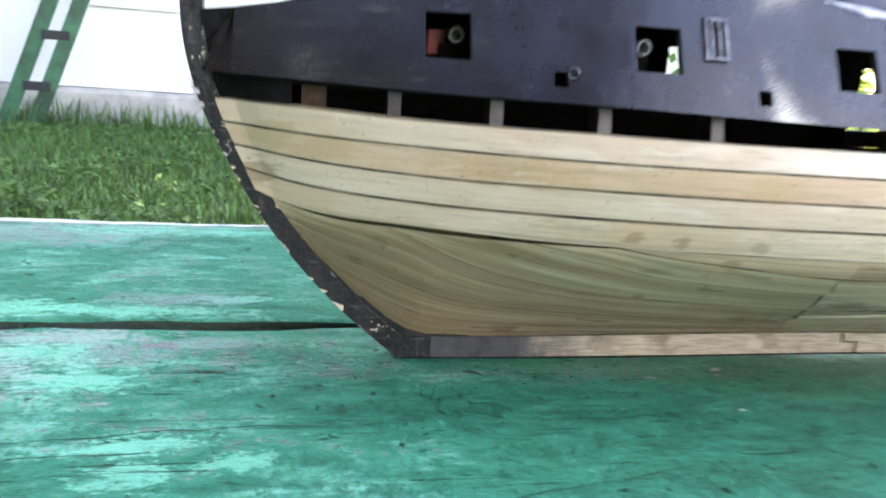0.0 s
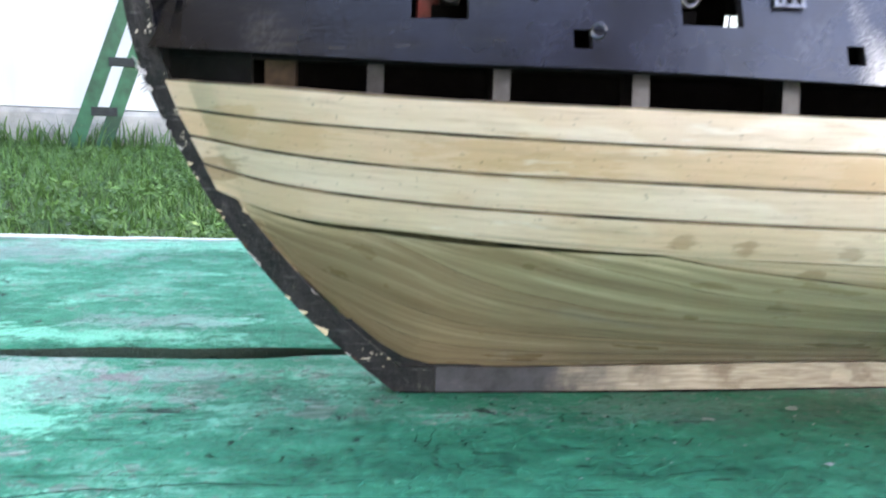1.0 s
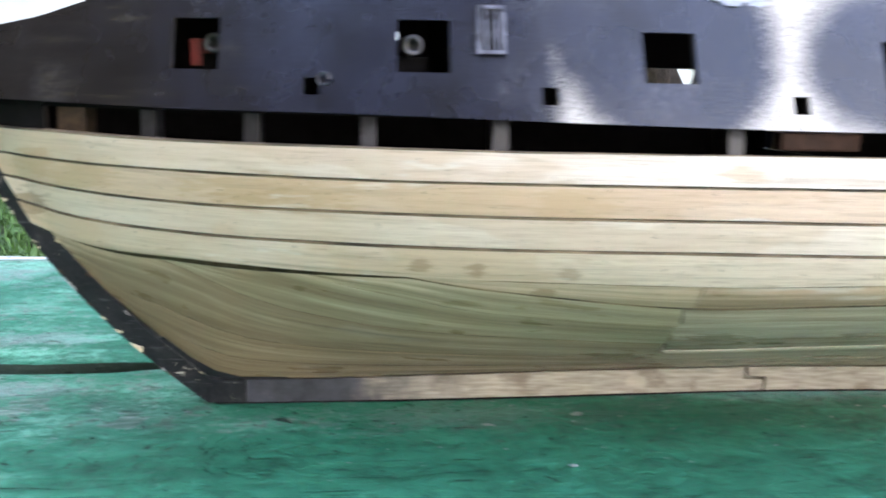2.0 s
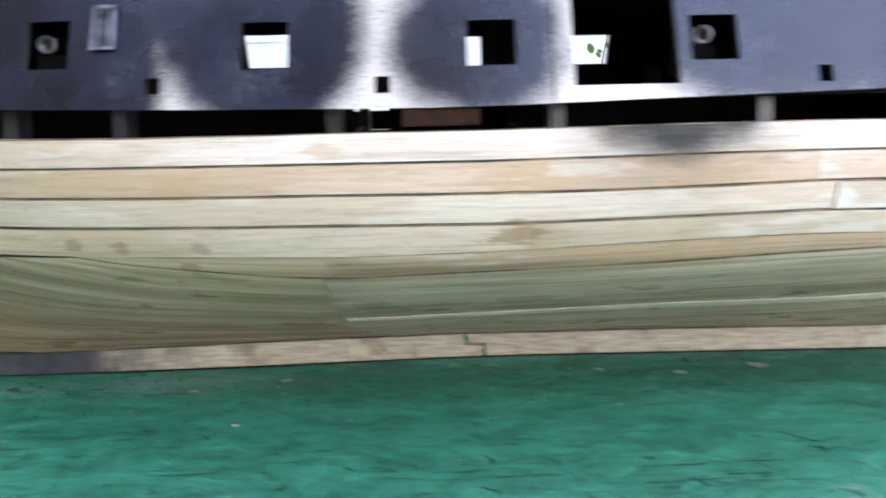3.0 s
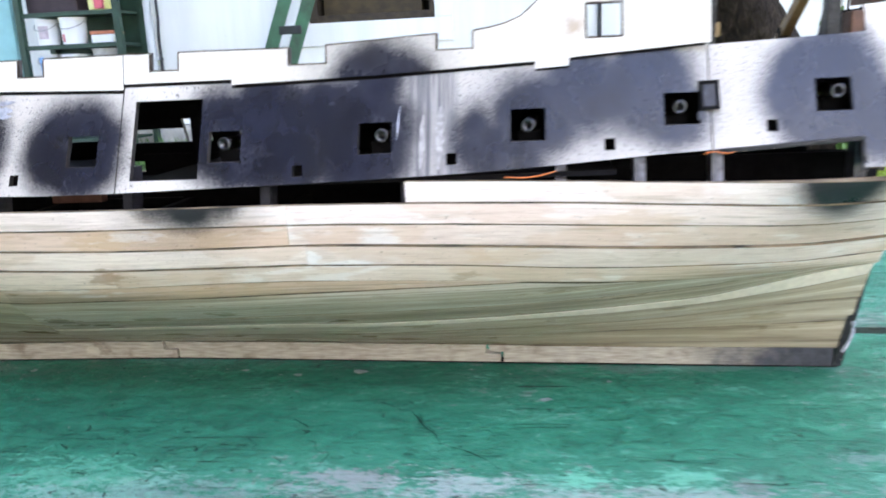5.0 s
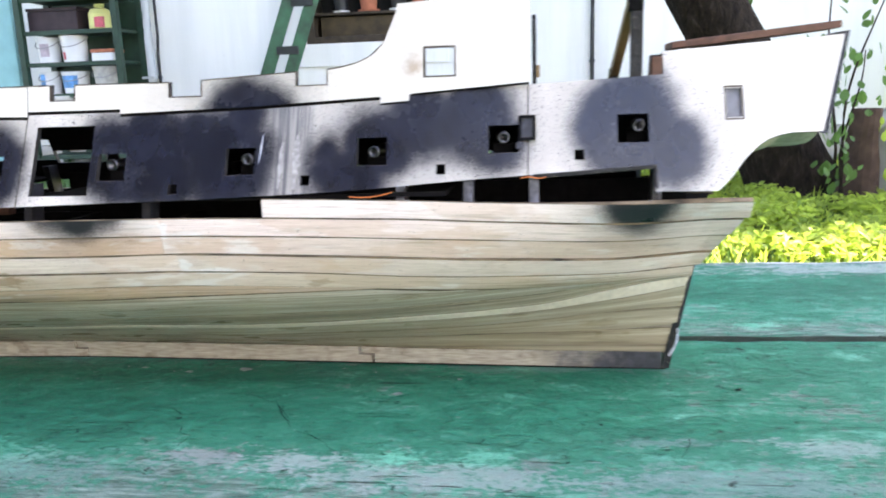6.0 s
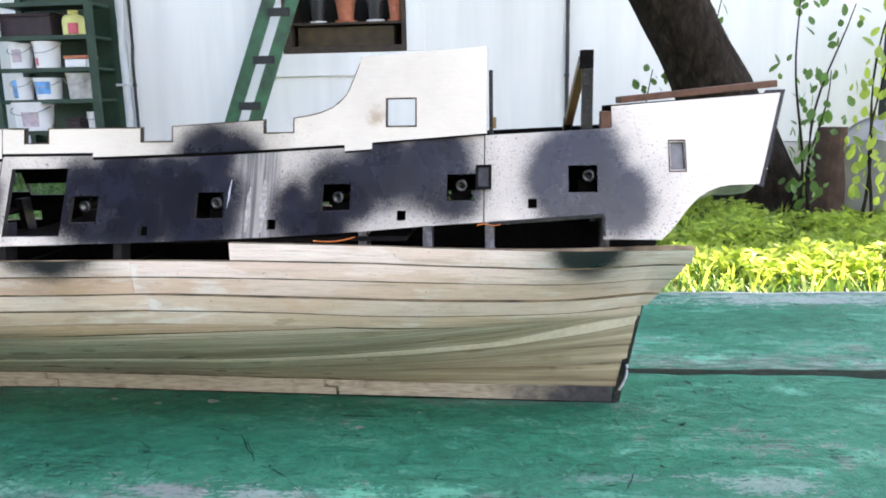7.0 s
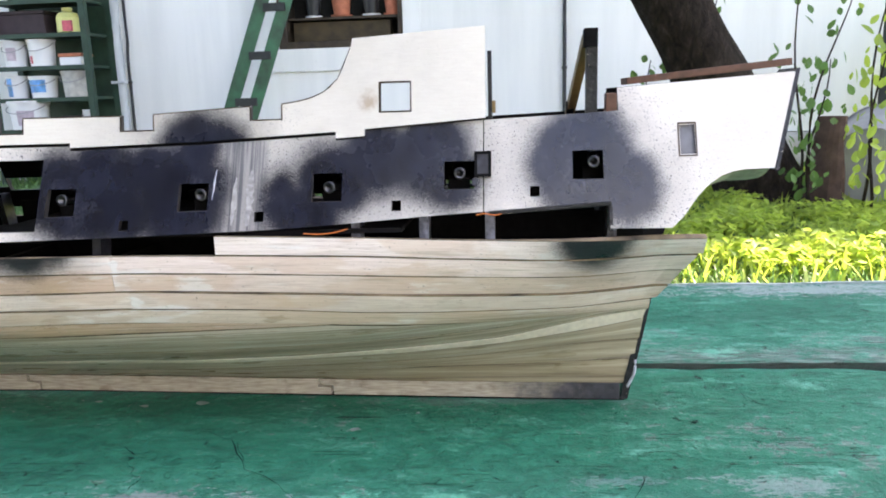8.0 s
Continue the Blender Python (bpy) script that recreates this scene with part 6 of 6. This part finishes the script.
grass("grass", 75000, (-3.4, 3.4, -4.3, 1.6), 15, .020, .055, .007, "uneven green lawn grass", BLADE)
grass("tall_grass", 6500, (0.75, 3.0, 1.7, 4.3), 6, .04, .13, .010, "tall weedy grass round the tree", WEED)
grass("wall_weeds", 900, (-3.2, 0.2, 4.55, 4.84), 7, .10, .24, .012, "weeds along the foot of the wall", BLADE)


wrr = random.Random(12)
spots = [(wrr.uniform(.75, 2.9), wrr.uniform(1.8, 4.0), GROUND + wrr.uniform(.01, .07), wrr.uniform(.06, .16), wrr.uniform(.06, .16), wrr.uniform(.03, .07)) for _ in range(150)]
me = leaf_cloud(spots, 26000, 0.018, 8)
me.materials.append(WEED)
tagged(new("weeds", me), "broad-leaved green weeds in the grass", "weeds", kind="stuff")
spots = [(wrr.uniform(-3.0, .9), wrr.uniform(1.7, 4.7), GROUND + wrr.uniform(.0, .04), wrr.uniform(.05, .17), wrr.uniform(.05, .17), wrr.uniform(.02, .05)) for _ in range(260)]
me = leaf_cloud(spots, 17000, 0.017, 18)
me.materials.append(BLADE)
tagged(new("clover", me), "dark green clover patches in the lawn", "weeds", kind="stuff")


def climber(name, label, at, stems, seed, leaf_size, count, mat=LEAF):
    c = thing(name, label, "plant", at)
    rr = random.Random(seed)
    bm = bmesh.new()
    for n, (top, sway) in enumerate(stems):
        pts = [(sway * f * f + 0.02 * math.sin(7 * f + n) + 0.02 * n, 0.015 * math.cos(5 * f + n), top * f) for f in np.linspace(0, 1, 12)]
        part("stalk", tube(pts, [0.007 - 0.005 * f for f in np.linspace(0, 1, 12)], 6), BARK, c)
        for i in range(count):
            f = rr.uniform(.12, 1)
            p = Vector((sway * f * f + 0.02 * math.sin(7 * f + n) + 0.02 * n, 0, top * f)) + Vector((rr.uniform(-.07, .07), rr.uniform(-.07, .07), rr.uniform(-.03, .03)))
            s = leaf_size * rr.uniform(.6, 1.25)
            q = Euler((rr.uniform(.5, 1.9), rr.uniform(-.5, .5), rr.uniform(-1.5, 1.5))).to_matrix()
            outline = ((0, -.9), (.45, -.55), (.62, 0), (.38, .6), (0, 1), (-.38, .6), (-.62, 0), (-.45, -.55))
            mid = bm.verts.new(p)
            vs = [bm.verts.new(p + q @ Vector((u * s, v * s, .18 * s * abs(u)))) for u, v in outline]
            for a, b in zip(vs, vs[1:] + vs[:1]):
                bm.faces.new((mid, a, b))
    part("leaves", bm, mat, c)


climber("climbing_plant", "young climbing plant with round green leaves", (1.445, 2.75, GROUND), ((.93, -.045), (.86, .13), (.62, .05)), 2, .0235, 34)
climber("climbing_plant", "leafy sunlit shoot with yellow green leaves", (1.60, 2.55, GROUND), ((.91, .05), (.70, .02)), 3, .0250, 40, WEED)
climber("climbing_plant", "young climbing plant beside the tree trunk", (0.965, 3.35, GROUND), ((.66, .0),), 5, .028, 34)
climber("climbing_plant", "young climbing plant beside the tree trunk", (1.27, 3.55, GROUND), ((1.05, .05),), 8, .028, 24)

shrub = thing("shrub", "loose sunlit shrub with yellow green leaves", "shrub", (3.3, 4.1, GROUND))
qrr = random.Random(31)
for k in range(7):
    a = k * .9
    part("stalk", tube([(0.05 * math.cos(a), 0.05 * math.sin(a), -.02), (.25 * math.cos(a), .2 * math.sin(a), .6), (.45 * math.cos(a), .35 * math.sin(a), 1.15)], [.016, .011, .004], 6), BARK, shrub)
me = leaf_cloud([(qrr.uniform(-.45, .45), qrr.uniform(-.4, .4), qrr.uniform(.15, 1.2), qrr.uniform(.15, .3), qrr.uniform(.15, .3), qrr.uniform(.1, .2)) for _ in range(34)], 5000, .040, 41)
me.materials.append(WEED)
leaves = new("leaves", me)
leaves.parent = shrub

stump = thing("stump", "old rotten brown tree stump in the grass", "stump", (1.62, 2.95, GROUND))
part("body", rough_limb(((0, 0, -.03), (0, 0, .06), (.01, 0, .24), (.02, 0, .40)), (.10, .075, .060, .052), 18, 4, .12), STUMP, stump)
tub = thing("metal_tub", "grey galvanised tub lying on its side in the weeds", "tub", (1.77, 2.88, GROUND + .205))
part("shell", lathe([(0, 0), (.15, 0), (.19, .33), (.197, .342), (.186, .342), (.147, .012), (0, .012)], 32, None, pose(0, 0, 0, 84, 0, 150)), GREY_METAL, tub)
part("rim", lathe([(.187, .336), (.200, .336), (.200, .350), (.187, .350)], 32, None, pose(0, 0, 0, 84, 0, 150)), GREY_METAL, tub)
post = thing("fence_post", "dark wooden post at the garden's edge", "post", (2.11, 3.5, GROUND))
part("pole", box(-.045, .045, -.045, .045, -.02, 1.9, .006), RUNG, post)
